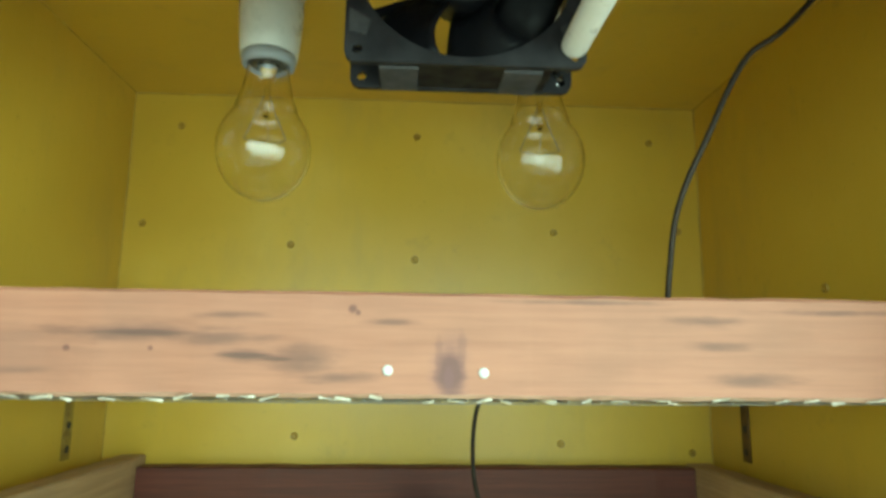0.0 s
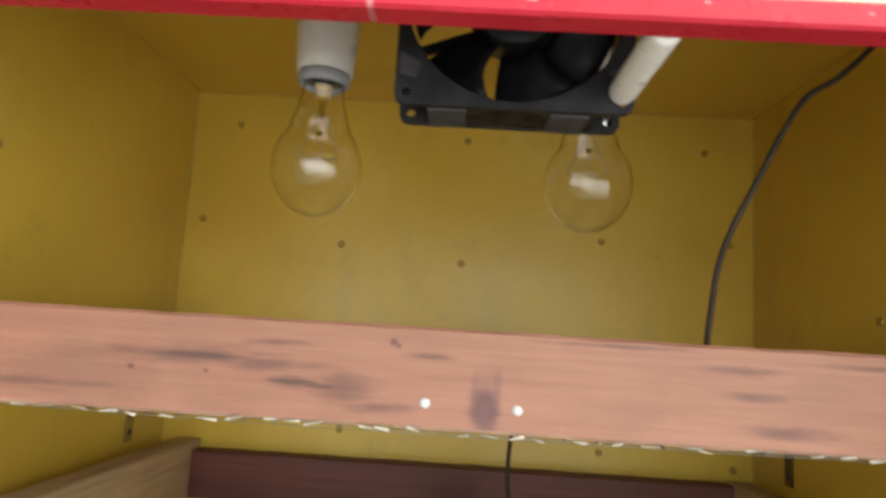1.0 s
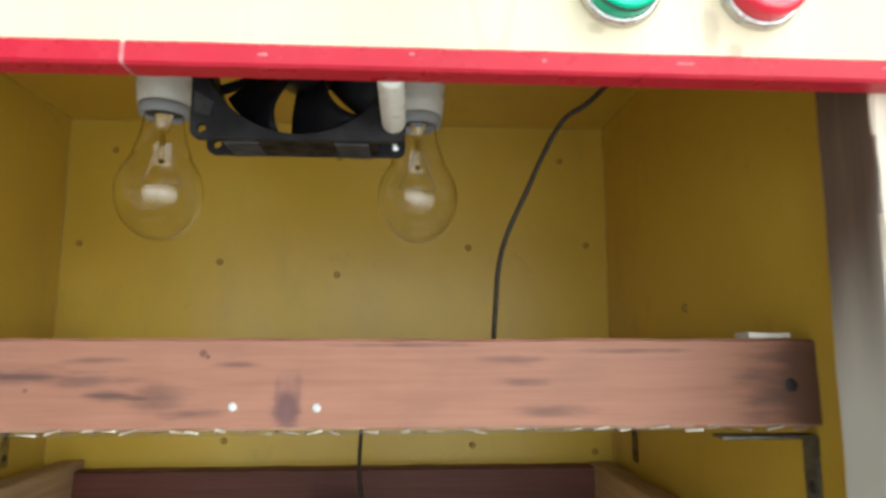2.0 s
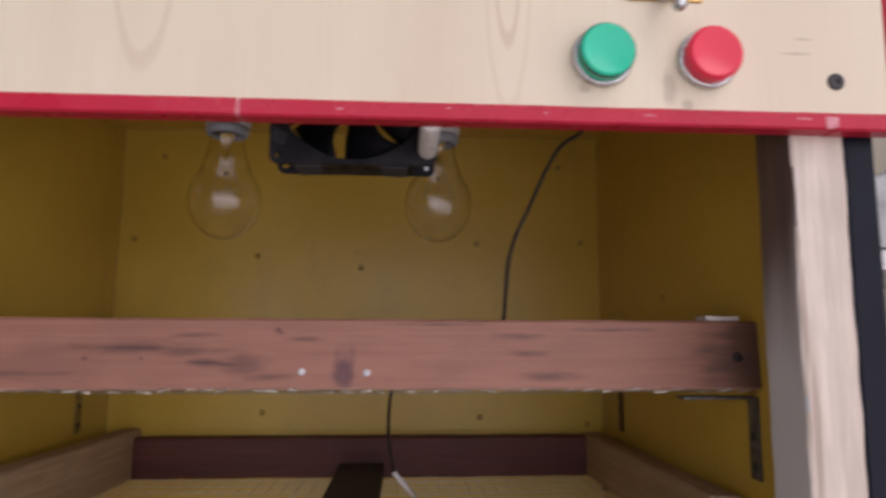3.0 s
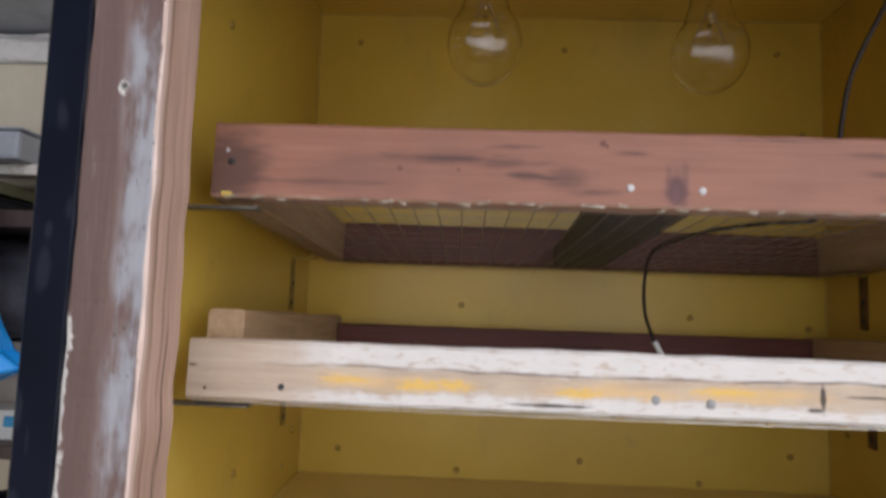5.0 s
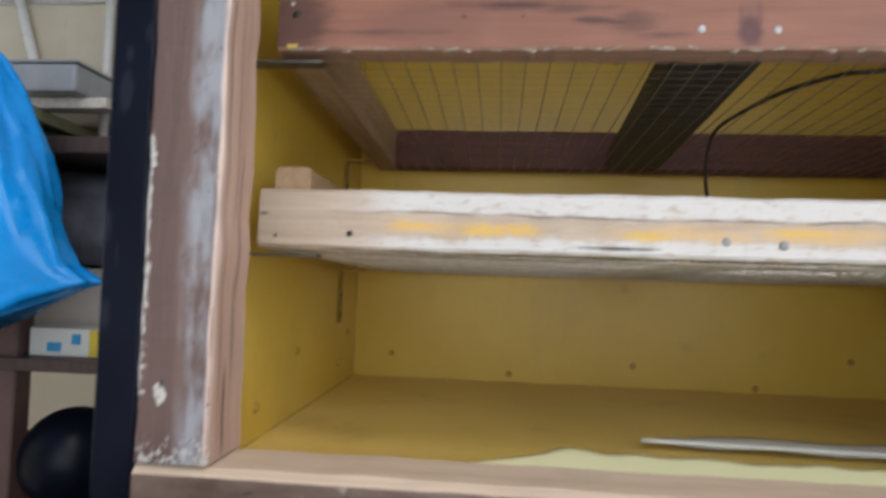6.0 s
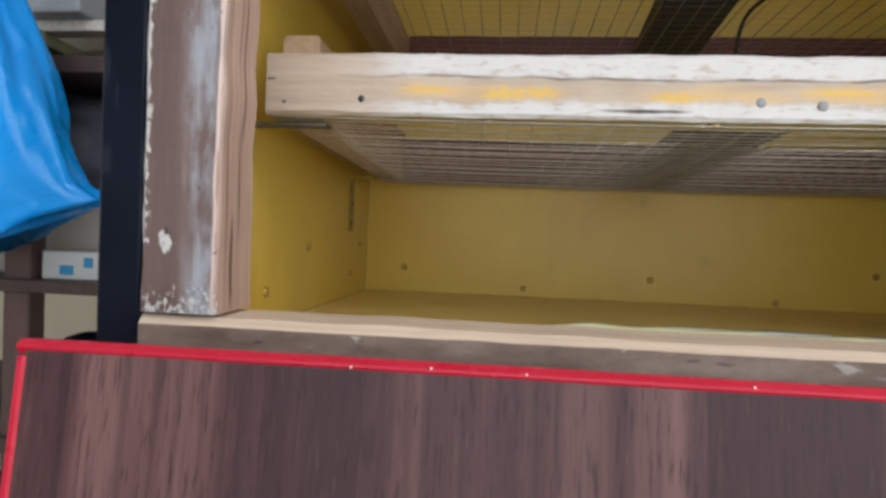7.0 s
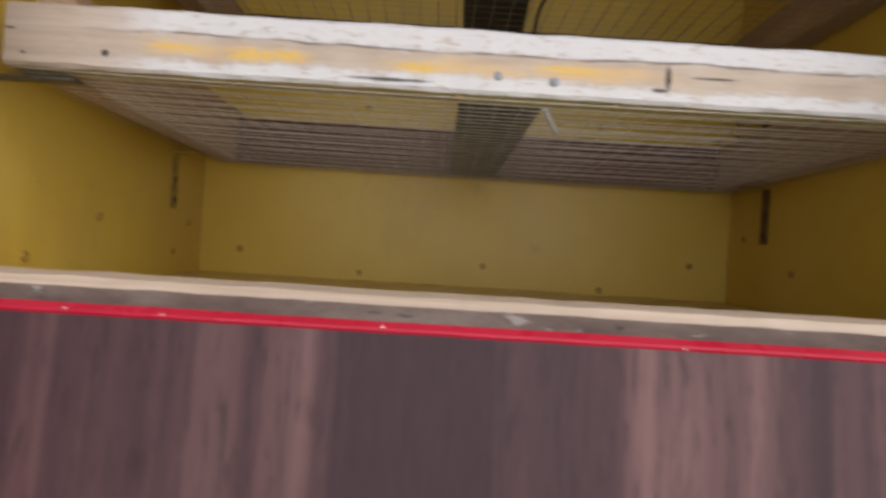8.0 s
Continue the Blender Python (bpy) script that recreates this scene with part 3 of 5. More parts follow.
def plywood_face():
    m, nt, b = material("pale_pine_plywood", (0.72, 0.58, 0.42), 0.45)
    split = nt.nodes.new("ShaderNodeSeparateXYZ")
    nt.links.new(mapped(nt), split.inputs[0])
    sway = maths(nt, "MULTIPLY", maths(nt, "SUBTRACT", noise_tex(nt, mapped(nt, (1, 1, 0.35)), 26, 2), 0.5), 1.1)
    rings = None
    for x0, z0, wide, tall, depth in ((-0.078, 1.325, 0.0062, 0.030, 0.65), (0.0885, 1.312, 0.0042, 0.030, 0.5), (-0.247, 1.258, 0.0058, 0.0085, 0.9)):
        u = maths(nt, "DIVIDE", maths(nt, "SUBTRACT", split.outputs["X"], x0), wide)
        v = maths(nt, "DIVIDE", maths(nt, "SUBTRACT", split.outputs["Z"], z0), tall)
        r = maths(nt, "ADD", maths(nt, "SQRT", maths(nt, "ADD", maths(nt, "MULTIPLY", u, u), maths(nt, "MULTIPLY", v, v))), sway)
        line = grey(nt, maths(nt, "SINE", maths(nt, "MULTIPLY", r, 5.6)), 0.35, 1.0)
        line = maths(nt, "MULTIPLY", line, grey(nt, r, 3.8, 1.0, 0, depth))
        rings = line if rings is None else maths(nt, "MAXIMUM", rings, line)
    fine = noise_tex(nt, mapped(nt, (1, 1, 0.03)), 420, 4)
    base = ramp(nt, noise_tex(nt, mapped(nt, (1, 1, 0.25)), 14, 3), [(0.3, (0.64, 0.535, 0.38)), (0.7, (0.72, 0.635, 0.47))])
    base = blend(nt, rings, base, (0.46, 0.33, 0.21))
    base = blend(nt, grey(nt, fine, 0.5, 0.8, 0, 0.22), base, (0.55, 0.40, 0.26))
    base = blend(nt, maths(nt, "MULTIPLY", spots(nt, [(0.165, 1.247, 0.004, 0.010), (0.174, 1.239, 0.003, 0.004), (0.125, 1.246, 0.004, 0.003), (0.228, 1.266, 0.008, 0.0012), (0.232, 1.2735, 0.006, 0.0008)], 0.7, 160), 0.45), base, (0.30, 0.22, 0.15))
    nt.links.new(base, b.inputs["Base Color"])
    bump(nt, b, fine, 0.12, 0.0005)
    return m


def laminate():
    m, nt, b = material("brown_wood_laminate", (0.2, 0.13, 0.11), 0.42)
    split = nt.nodes.new("ShaderNodeSeparateXYZ")
    nt.links.new(mapped(nt), split.inputs[0])
    lean = maths(nt, "MULTIPLY", maths(nt, "SUBTRACT", noise_tex(nt, mapped(nt, (1, 0, 0.2)), 60, 2), 0.5), 0.12)
    planks = []
    for per_metre, shift in ((15.0, 0.37), (52.0, 0.11)):
        cell = nt.nodes.new("ShaderNodeTexWhiteNoise")
        cell.noise_dimensions = "1D"
        nt.links.new(maths(nt, "FLOOR", maths(nt, "ADD", maths(nt, "MULTIPLY", split.outputs["X"], per_metre), maths(nt, "ADD", lean, shift))), cell.inputs["W"])
        planks.append(cell.outputs["Value"])
    wide = noise_tex(nt, mapped(nt, (1, 0, 0.012)), 42, 3, 0.6)
    bands = maths(nt, "ADD", maths(nt, "ADD", maths(nt, "MULTIPLY", planks[0], 0.10), maths(nt, "MULTIPLY", planks[1], 0.12)), maths(nt, "MULTIPLY", wide, 0.70))
    edge = maths(nt, "ADD", split.outputs["X"], maths(nt, "MULTIPLY", lean, 0.006))
    for begin, end, depth in ((-0.187, -0.124, 0.13), (-0.053, 0.047, 0.11), (-0.275, -0.232, 0.09)):
        dark = maths(nt, "MULTIPLY", grey(nt, edge, begin - 0.0008, begin + 0.0008), grey(nt, edge, end, end - 0.035))
        bands = maths(nt, "SUBTRACT", bands, maths(nt, "MULTIPLY", dark, depth))
    streak = noise_tex(nt, mapped(nt, (1, 0, 0.03)), 190, 4, 0.65, 0.0)
    fleck = noise_tex(nt, mapped(nt, (1, 0, 0.085)), 680, 3, 0.6)
    cloud = noise_tex(nt, mapped(nt, (1, 0, 0.5)), 22, 3)
    base = ramp(nt, bands, [(0.30, (0.043, 0.019, 0.022)), (0.42, (0.092, 0.042, 0.041)), (0.52, (0.150, 0.075, 0.069)), (0.66, (0.215, 0.114, 0.099))])
    base = blend(nt, grey(nt, streak, 0.42, 0.68, 0.0, 0.6), base, (0.052, 0.026, 0.027))
    base = blend(nt, grey(nt, cloud, 0.4, 0.7, 0.0, 0.25), base, (0.040, 0.022, 0.026))
    base = blend(nt, grey(nt, fleck, 0.52, 0.66, 0, 0.6), base, (0.022, 0.010, 0.011))
    base = blend(nt, grey(nt, fleck, 0.42, 0.28, 0, 0.2), base, (0.19, 0.105, 0.095))
    nt.links.new(base, b.inputs["Base Color"])
    b.inputs["Specular IOR Level"].default_value = 0.25
    bump(nt, b, fleck, 0.15, 0.0004)
    return m


PLYWOOD, LAMINATE = plywood_face(), laminate()

# ---- the room: unseen ground, floor, ceiling and side walls are added ----
X_LEFT, X_RIGHT, Y_BACK, Z_FLOOR, Z_TOP = -0.2505, 0.248, 0.3598, 0.8850, 1.3393
Y_POST = -0.009
TABLE = 0.62

tagged(put("ground", box(-30, 30, -40, 30, -0.12, -0.02), FLOOR_GREY), "unseen grey ground added in front", "ground", kind="structure")
tagged(put("floor", box(-2.2, 2.4, -2.4, 1.5, -0.0195, 0.0), FLOOR_GREY), "unseen floor, its grey raised to bounce light", "floor", kind="structure")
# unseen ceiling stops short so that skylight reaches the front
tagged(put("ceiling", box(-2.3, 2.5, -0.75, 1.6, 2.7, 2.8), ROOM_WALL), "unseen pale ceiling, cut back to let daylight in", "ceiling", kind="structure")
tagged(put("wall_north", box(-2.3, 2.5, 1.5, 1.6, 0.0, 2.7), CREAM_WALL), "cream plaster wall behind the cabinet", "wall", kind="structure")
tagged(put("wall_west", box(-2.3, -2.2, -1.2, 1.5, 0.0, 2.7), CREAM_WALL), "cream plaster side wall", "wall", kind="structure")
tagged(put("wall_east", box(2.4, 2.5, -1.2, 1.5, 0.0, 2.7), ROOM_WALL), "pale plaster side wall", "wall", kind="structure")

# ---- the cabinet: lining, sides, posts, sill ----


def wall_screw(parent, x, y, z, axis, seed):
    """A painted-over countersunk screw: a shallow dished head with a cross slot in a worn ring."""
    turn = {"y": pose(0, 0, 0, 90), "x": pose(0, 0, 0, 0, 90), "-x": pose(0, 0, 0, 0, -90)}[axis]
    m = Matrix.Translation((x, y, z)) @ turn @ pose(0, 0, 0, 0, 0, seed * 37)
    bm = lathe([(0, 0.0006), (0.0014, 0.0007), (0.0021, 0.0013), (0.0026, 0.0014), (0.0031, 0.0004), (0.0032, -0.001), (0, -0.001)], m, 14)
    ob = part("screw", bm, SCREW_PAINT, parent)
    return ob


SCREW_PAINT = mottled("paint_filled_screw_head", (0.46, 0.31, 0.05), (0.26, 0.16, 0.04), 0.4, 500, metal=0.2)

wall_back = tagged(put("wall_back", box(X_LEFT - 0.004, X_RIGHT + 0.008, Y_BACK, Y_BACK + 0.012, TABLE, 1.36), YELLOW), "yellow painted back panel of the cabinet, with screws", "cabinet back", kind="structure")
wall_left = tagged(put("wall_left", box(X_LEFT - 0.004, X_LEFT, Y_POST + 0.030, Y_BACK - 0.0005, Z_FLOOR - 0.012, 1.345), YELLOW), "yellow painted side lining of the cabinet", "cabinet side", kind="structure")
wall_right = tagged(put("wall_right", box(X_RIGHT, X_RIGHT + 0.008, Y_POST + 0.030, Y_BACK - 0.0005, Z_FLOOR - 0.012, 1.345), YELLOW), "yellow painted side lining of the cabinet", "cabinet side", kind="structure")
tagged(put("cabinet_ceiling", box(X_LEFT, X_RIGHT, Y_POST + 0.002, Y_BACK, Z_TOP, Z_TOP + 0.012), YELLOW), "yellow painted top of the cabinet inside", "cabinet top", kind="structure")
tagged(put("cabinet_floor", box(X_LEFT, X_RIGHT, 0.026, Y_BACK, Z_FLOOR - 0.012, Z_FLOOR), YELLOW_WORN_LIT), "yellow painted bottom board of the cabinet", "cabinet bottom", kind="structure")
for k, (x, z) in enumerate([(-0.209, 1.310), (-0.004, 1.306), (0.205, 1.306), (-0.110, 1.207), (-0.004, 1.196), (0.117, 1.222), (0.228, 1.225), (-0.235, 1.223), (-0.099, 1.049),
                            (0.120, 1.044), (0.231, 1.037), (-0.213, 0.909), (-0.099, 0.893), (0.017, 0.906), (0.128, 0.890), (0.212, 0.918)]):
    wall_screw(wall_back, x, Y_BACK, z, "y", k)
for k, (y, z) in enumerate([(0.182, 0.929), (0.109, 0.904), (0.128, 1.221), (0.300, 0.905), (0.33, 0.93)]):
    wall_screw(wall_left, X_LEFT, y, z, "x", k)
for k, (y, z) in enumerate([(0.197, 1.159), (0.25, 0.918), (0.33, 0.945)]):
    wall_screw(wall_right, X_RIGHT, y, z, "-x", k)


def joint_bead(parent, a, b, seed):
    """A grimy, uneven line of filler where two painted panels meet."""
    a, b = Vector(a), Vector(b)
    n = 26
    pts = [a.lerp(b, k / n) + 0.0007 * noise.noise_vector(Vector((k * 1.7, seed, 0))) for k in range(n + 1)]
    return part("joint_filler", add_tube(bmesh.new(), pts, 0.0010, 6, 2), JOINT, parent, "grimy line of filler in the corner")


# dull yellow for overpainted bracket legs, edge shade painted in
LEG_YELLOW = mottled("shaded_leg_yellow", (0.17, 0.115, 0.035), (0.52, 0.37, 0.075), 0.7, 90, relief=0.5)
JOINT = mottled("stained_yellow_filler", (0.36, 0.24, 0.05), (0.56, 0.39, 0.075), 0.6, 60, relief=0.4)
joint_bead(wall_back, (X_LEFT, Y_BACK, Z_FLOOR), (X_LEFT, Y_BACK, Z_TOP), 1)
joint_bead(wall_back, (X_RIGHT, Y_BACK, Z_FLOOR), (X_RIGHT, Y_BACK, Z_TOP), 2)
joint_bead(wall_back, (X_LEFT, Y_BACK, Z_TOP), (X_RIGHT, Y_BACK, Z_TOP), 3)
joint_bead(wall_back, (X_LEFT, Y_BACK, Z_FLOOR), (X_RIGHT, Y_BACK, Z_FLOOR), 4)
joint_bead(wall_left, (X_LEFT, 0.03, Z_TOP), (X_LEFT, Y_BACK, Z_TOP), 5)
joint_bead(wall_right, (X_RIGHT, 0.03, Z_TOP), (X_RIGHT, Y_BACK, Z_TOP), 6)
joint_bead(wall_left, (X_LEFT, 0.03, Z_FLOOR), (X_LEFT, Y_BACK, Z_FLOOR), 7)
joint_bead(wall_right, (X_RIGHT, 0.03, Z_FLOOR), (X_RIGHT, Y_BACK, Z_FLOOR), 8)

tagged(put("cabinet_side_left", worn_board(-0.2735, -0.2547, -0.008, 0.375, TABLE, 1.36, "z", 0.0004, 30, 3, 0.0015), BLACK), "glossy black painted outer side board of the cabinet", "cabinet side", kind="structure")
tagged(put("cabinet_side_right", worn_board(0.2562, 0.273, -0.008, 0.375, TABLE, 1.36, "z", 0.0004, 30, 5, 0.0015), BLACK), "glossy black painted outer side board of the cabinet", "cabinet side", kind="structure")
tagged(put("cabinet_top", box(-0.2735, 0.273, -0.008, 0.375, 1.3605, 1.375), BLACK), "black painted top board of the cabinet", "cabinet top", kind="structure")


def two_sided(ob, other, direction, least=0.84):
    """Give the faces that look along a direction the other material."""
    ob.data.materials.append(other)
    for f in ob.data.polygons:
        if f.normal.dot(Vector(direction)) > least:
            f.material_index = 1
    return ob


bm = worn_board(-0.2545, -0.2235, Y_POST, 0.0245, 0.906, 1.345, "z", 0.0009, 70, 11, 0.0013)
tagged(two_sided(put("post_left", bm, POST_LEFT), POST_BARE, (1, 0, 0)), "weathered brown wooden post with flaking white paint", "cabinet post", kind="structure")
bm = worn_board(0.2290, 0.2560, Y_POST, 0.0225, 0.906, 1.345, "z", 0.0008, 60, 23, 0.0012)
tagged(two_sided(put("post_right", bm, POST_RIGHT), POST_RIGHT_SIDE, (-1, 0, 0)), "pale planed wooden post, grey primer on its inner side", "cabinet post", kind="structure")
bm = worn_board(-0.2545, 0.2560, Y_POST, 0.0255, 0.862, 0.9048, "x", 0.0005, 60, 31, 0.0032)
tagged(two_sided(put("sill", bm, SILL_PAINT), SILL_BARE, (0, 0, 1), 0.5), "bare-topped wooden sill rail with scuffed brown front", "cabinet sill", kind="structure")
tagged(put("cabinet_front", box(-0.2545, 0.2560, -0.004, 0.010, TABLE, 0.8618), SILL_PAINT), "brown painted lower front board of the cabinet", "cabinet front", kind="structure")
tagged(put("top_rail", box(-0.2233, 0.2288, -0.002, 0.020, 1.300, 1.339), PINE_X), "raw pine rail over the opening", "cabinet rail", kind="structure")

# work table that carries the cabinet
table = group_empty("work_table")
part("tabletop", worn_board(-0.75, 0.75, -0.16, 0.72, TABLE - 0.035, TABLE, "x", 0.001, 30, 2, 0.002), DARK_WOOD, table)
for x in (-0.70, 0.64):
    for y in (-0.12, 0.62):
        part("leg", box(x, x + 0.06, y, y + 0.06, 0.0, TABLE - 0.0352, 0.004), DARK_WOOD, table)
tagged(table, "dark wooden work table under the cabinet", "table")


def trim_strip(a, b, axis, size, parent, name="trim", seed=0):
    """A rounded U-profile edging that hugs a board's edge between two corners."""
    (x0, y0, z0), (x1, y1, z1) = a, b
    bm = worn_board(x0, x1, y0, y1, z0, z1, axis, 0.00016, 60, seed, size)
    return part(name, bm, RED, parent, "red plastic edge trim", smooth=False)


# ---- control panel over the opening ----
panel = group_empty("control_panel")
PF = -0.0203
panel_board = part("board", box(-0.2668, 0.2738, PF + 0.0012, PF + 0.0108, 1.2325, 1.46), PLYWOOD, panel)
trim_strip((-0.2700, PF, 1.2284), (-0.0350, PF + 0.0112, 1.2369), "x", 0.0011, panel, seed=4)
lower_trim = trim_strip((-0.0332, PF, 1.2284), (0.2440, PF + 0.0112, 1.2369), "x", 0.0011, panel, seed=9)
trim_strip((0.2446, PF, 1.2282), (0.2770, PF + 0.0112, 1.2369), "x", 0.0011, panel, seed=14)
trim_strip((-0.2700, PF, 1.2372), (-0.2662, PF + 0.0112, 1.46), "z", 0.0011, panel, seed=19)
trim_strip((0.2733, PF, 1.2372), (0.2770, PF + 0.0112, 1.46), "z", 0.0011, panel, seed=24)
part("joint_chip", worn_board(-0.0352, -0.0330, PF + 0.0008, PF + 0.0105, 1.2289, 1.2365, "x", 0.0005, 8, 2, 0.0008), PINK_CHIP, panel, "chipped white gap in the trim")
part("joint_chip", worn_board(0.2400, 0.2462, PF - 0.0003, PF + 0.0105, 1.2292, 1.2350, "x", 0.0007, 10, 6, 0.0008), PINK_CHIP, panel, "chipped pink gap in the trim")
random.seed(5)
for x, w in ((0.010, 0.003), (0.152, 0.0060), (0.226, 0.007), (0.06, 0.0018), (0.105, 0.0016)):
    z = 1.2290 + random.uniform(0, 0.005)
    part("paint_chip", worn_board(x, x + w, PF - 0.0001, PF + 0.0014, z, z + 0.0009, "x", 0.0004, 5, x * 50, 0.0002), PINK_CHIP, lower_trim, "pale scuff on the red trim")
for x, z in ((-0.243, 1.256), (0.247, 1.2525)):
    m = Matrix.Translation((x, PF + 0.0012, z)) @ pose(0, 0, 0, 90)
    part("screw", lathe([(0, 0.0003), (0.0012, 0.0002), (0.0016, 0.0009), (0.0036, 0.0011), (0.0042, 0.0004), (0.0042, -0.002), (0, -0.002)], m, 20), SCREW_BLACK, panel_board, "black countersunk screw")
tagged(panel, "pale plywood control panel edged with red plastic trim", "control panel")


def push_button(x, z, cap, name, label):
    ob = group_empty(name, Matrix.Translation((x, PF + 0.0012, z)) @ pose(0, 0, 0, 90))
    part("bezel", lathe([(0.0, 0.0), (0.0146, 0.0), (0.0148, 0.0012), (0.0142, 0.0030), (0.0134, 0.0036), (0.0128, 0.0034), (0.0, 0.0030)], Matrix(), 40), CHROME, ob, "bright metal bezel", smooth=True)
    bm = lathe([(0.0124, 0.0028), (0.0128, 0.0050), (0.0129, 0.0080), (0.0126, 0.0098), (0.0118, 0.0108), (0.0108, 0.0106), (0.0100, 0.0103), (0.0, 0.0101)], Matrix(), 48)
    part("cap", bm, cap, ob, smooth=True)
    part("ring", lathe([(0.0129, 0.0080), (0.01315, 0.0083), (0.01315, 0.0093), (0.0128, 0.0096)], Matrix(), 48, True), SCREW_BLACK if cap is GREEN_LENS else RED_LENS, ob, smooth=True)
    return tagged(ob, label, "push button")


push_button(0.1330, 1.2608, GREEN_LENS, "push_button", "round green push button on the control panel")
push_button(0.1836, 1.2612, RED_LENS, "push_button", "round red push button on the control panel")
switch = group_empty("toggle_switch", Matrix.Translation((0.1635, PF + 0.0012, 1.2940)))
part("plate", box(-0.0175, 0.0195, -0.0012, 0.0, -0.0040, 0.016, 0.0004), BRASS, switch, "brass backing plate")
part("collar", lathe([(0, 0), (0.0052, 0), (0.0052, 0.004), (0.0036, 0.0042), (0.0034, 0.0080), (0, 0.0080)], pose(0, -0.0012, 0, 90), 6), CHROME, switch, "nickel hexagon collar")
bm = add_rod(bmesh.new(), (0, -0.0085, 0), (0.0010, -0.0150, -0.0125), 0.0022, 12)
bmesh.ops.create_uvsphere(bm, u_segments=16, v_segments=10, radius=0.0036, matrix=Matrix.Translation((0.0010, -0.0155, -0.0130)))
part("lever", bm, CHROME, switch, "nickel lever tipped down")
tagged(switch, "small metal toggle switch with a brass plate", "switch")

# ---- lower door, hanging open before the front ----
door = group_empty("cabinet_door")
DF = -0.0486
part("panel", box(-0.2690, 0.2790, DF + 0.0008, DF + 0.0104, 0.621, 0.8985), LAMINATE, door)
door_trim = trim_strip((-0.2722, DF, 0.8960), (0.2820, DF + 0.0112, 0.9008), "x", 0.0020, door, seed=41)
trim_strip((-0.2722, DF, 0.619), (-0.2682, DF + 0.0112, 0.8953), "z", 0.0012, door, seed=44)
trim_strip((0.2788, DF, 0.619), (0.2820, DF + 0.0112, 0.8953), "z", 0.0012, door, seed=47)
for x in (-0.0404, -0.106, -0.16, -0.135, 0.05):
    part("paint_chip", box(x, x + 0.0006, DF - 0.0001, DF + 0.001, 0.8984 + 0.0008 * math.sin(x * 90), 0.8990 + 0.0008 * math.sin(x * 90)), WORN_WHITE, door_trim, "small white nick in the trim")
door.matrix_world = Matrix.Translation((0, DF, 0.9012)) @ pose(0, 0, 0, -8) @ Matrix.Translation((0, -DF, -0.9012))
tagged(door, "brown wood-print laminate door with red plastic edging, lowered", "door")

# ---- egg trays ----


def wire_mesh(x0, x1, y0, y1, z, gap_x, gap_y, thin, thick):
    """Wire netting: thin wires front to back, laid with cross wires at their own spacing, each a round rod with a little wave."""
    bm = bmesh.new()
    n = int((x1 - x0) / gap_x)
    for k in range(n + 1):
        x = x0 + k * (x1 - x0) / n
        add_tube(bm, [(x, y0, z), (x + 0.0004, y0 + (y1 - y0) * 0.3, z - 0.0012), (x - 0.0003, y0 + (y1 - y0) * 0.7, z - 0.0012), (x, y1, z)], thin, 5, 3)
    n = int((y1 - y0) / gap_y)
    for k in range(n + 1):
        y = y0 + k * (y1 - y0) / n
        wave = 0.0007 * math.sin(k * 2.3)
        add_tube(bm, [(x0, y, z + 0.0008), (x0 + (x1 - x0) * 0.2, y + wave, z - 0.0006 + wave), (x0 + (x1 - x0) * 0.45, y - wave, z - 0.0009), (x0 + (x1 - x0) * 0.7, y - 0.0004, z - 0.0005 - wave), (x1, y, z + 0.0008)], thick, 5, 3)
    return bm


def edge_flecks(x0, x1, y, z, count, seed):
    """Torn paper-white splinters and clipped wire ends along a lower edge."""
    random.seed(seed)
    bm = bmesh.new()
    for k in range(count):
        x = x0 + (x1 - x0) * (k + random.uniform(0.1, 0.9)) / count
        w, h = random.uniform(0.0040, 0.0080), random.uniform(0.0003, 0.0007)
        made = bmesh.ops.create_cube(bm, size=1.0, matrix=Matrix.Translation((x, y + random.uniform(-0.0012, 0.001), z - h / 2 + random.uniform(-0.0006, 0.0012))) @ pose(0, 0, 0, random.uniform(-20, 20), random.uniform(-14, 14), random.uniform(-15, 15)) @ Matrix.Diagonal((w, 0.0014, h, 1)))
        for v in made["verts"]:
            v.co += Vector((random.uniform(-0.0006, 0.0006), random.uniform(-0.0003, 0.0003), random.uniform(-0.0004, 0.0004)))
    return bm


def nail(parent, x, z, radius, mat, label, y=0.0):
    m = Matrix.Translation((x, y, z)) @ pose(0, 0, 0, 90)
    return part("nail", lathe([(0, 0.0007), (radius * 0.7, 0.0006), (radius, 0.0002), (radius, -0.001), (0, -0.001)], m, 16), mat, parent, label, smooth=True)


tray = group_empty("egg_tray", pose(0, 0.0615, 1.0998, -2.5, 0, 0))
beam = part("front_beam", worn_board(-0.229, 0.2485, 0, 0.0185, 0.0, 0.0395, "x", 0.0006, 80, 7, 0.0014), BEAM_RED, tray, "red-brown timber front beam with dark stained ends")
part("side_rail", worn_board(-0.231, -0.2125, 0.0188, 0.296, 0.0, 0.035, "y", 0.0006, 30, 17, 0.0012), PINE, tray, "raw pine side rail")
part("side_rail", worn_board(0.230, 0.2480, 0.0188, 0.296, 0.0, 0.035, "y", 0.0006, 30, 19, 0.0012), PINE, tray, "raw pine side rail")
part("back_board", worn_board(-0.2122, 0.2297, 0.278, 0.296, 0.0, 0.0358, "x", 0.0006, 40, 27, 0.0012), BOARD_DARK, tray, "dark red-brown back board")
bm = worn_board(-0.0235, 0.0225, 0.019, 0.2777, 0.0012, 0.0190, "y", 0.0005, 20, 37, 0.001)
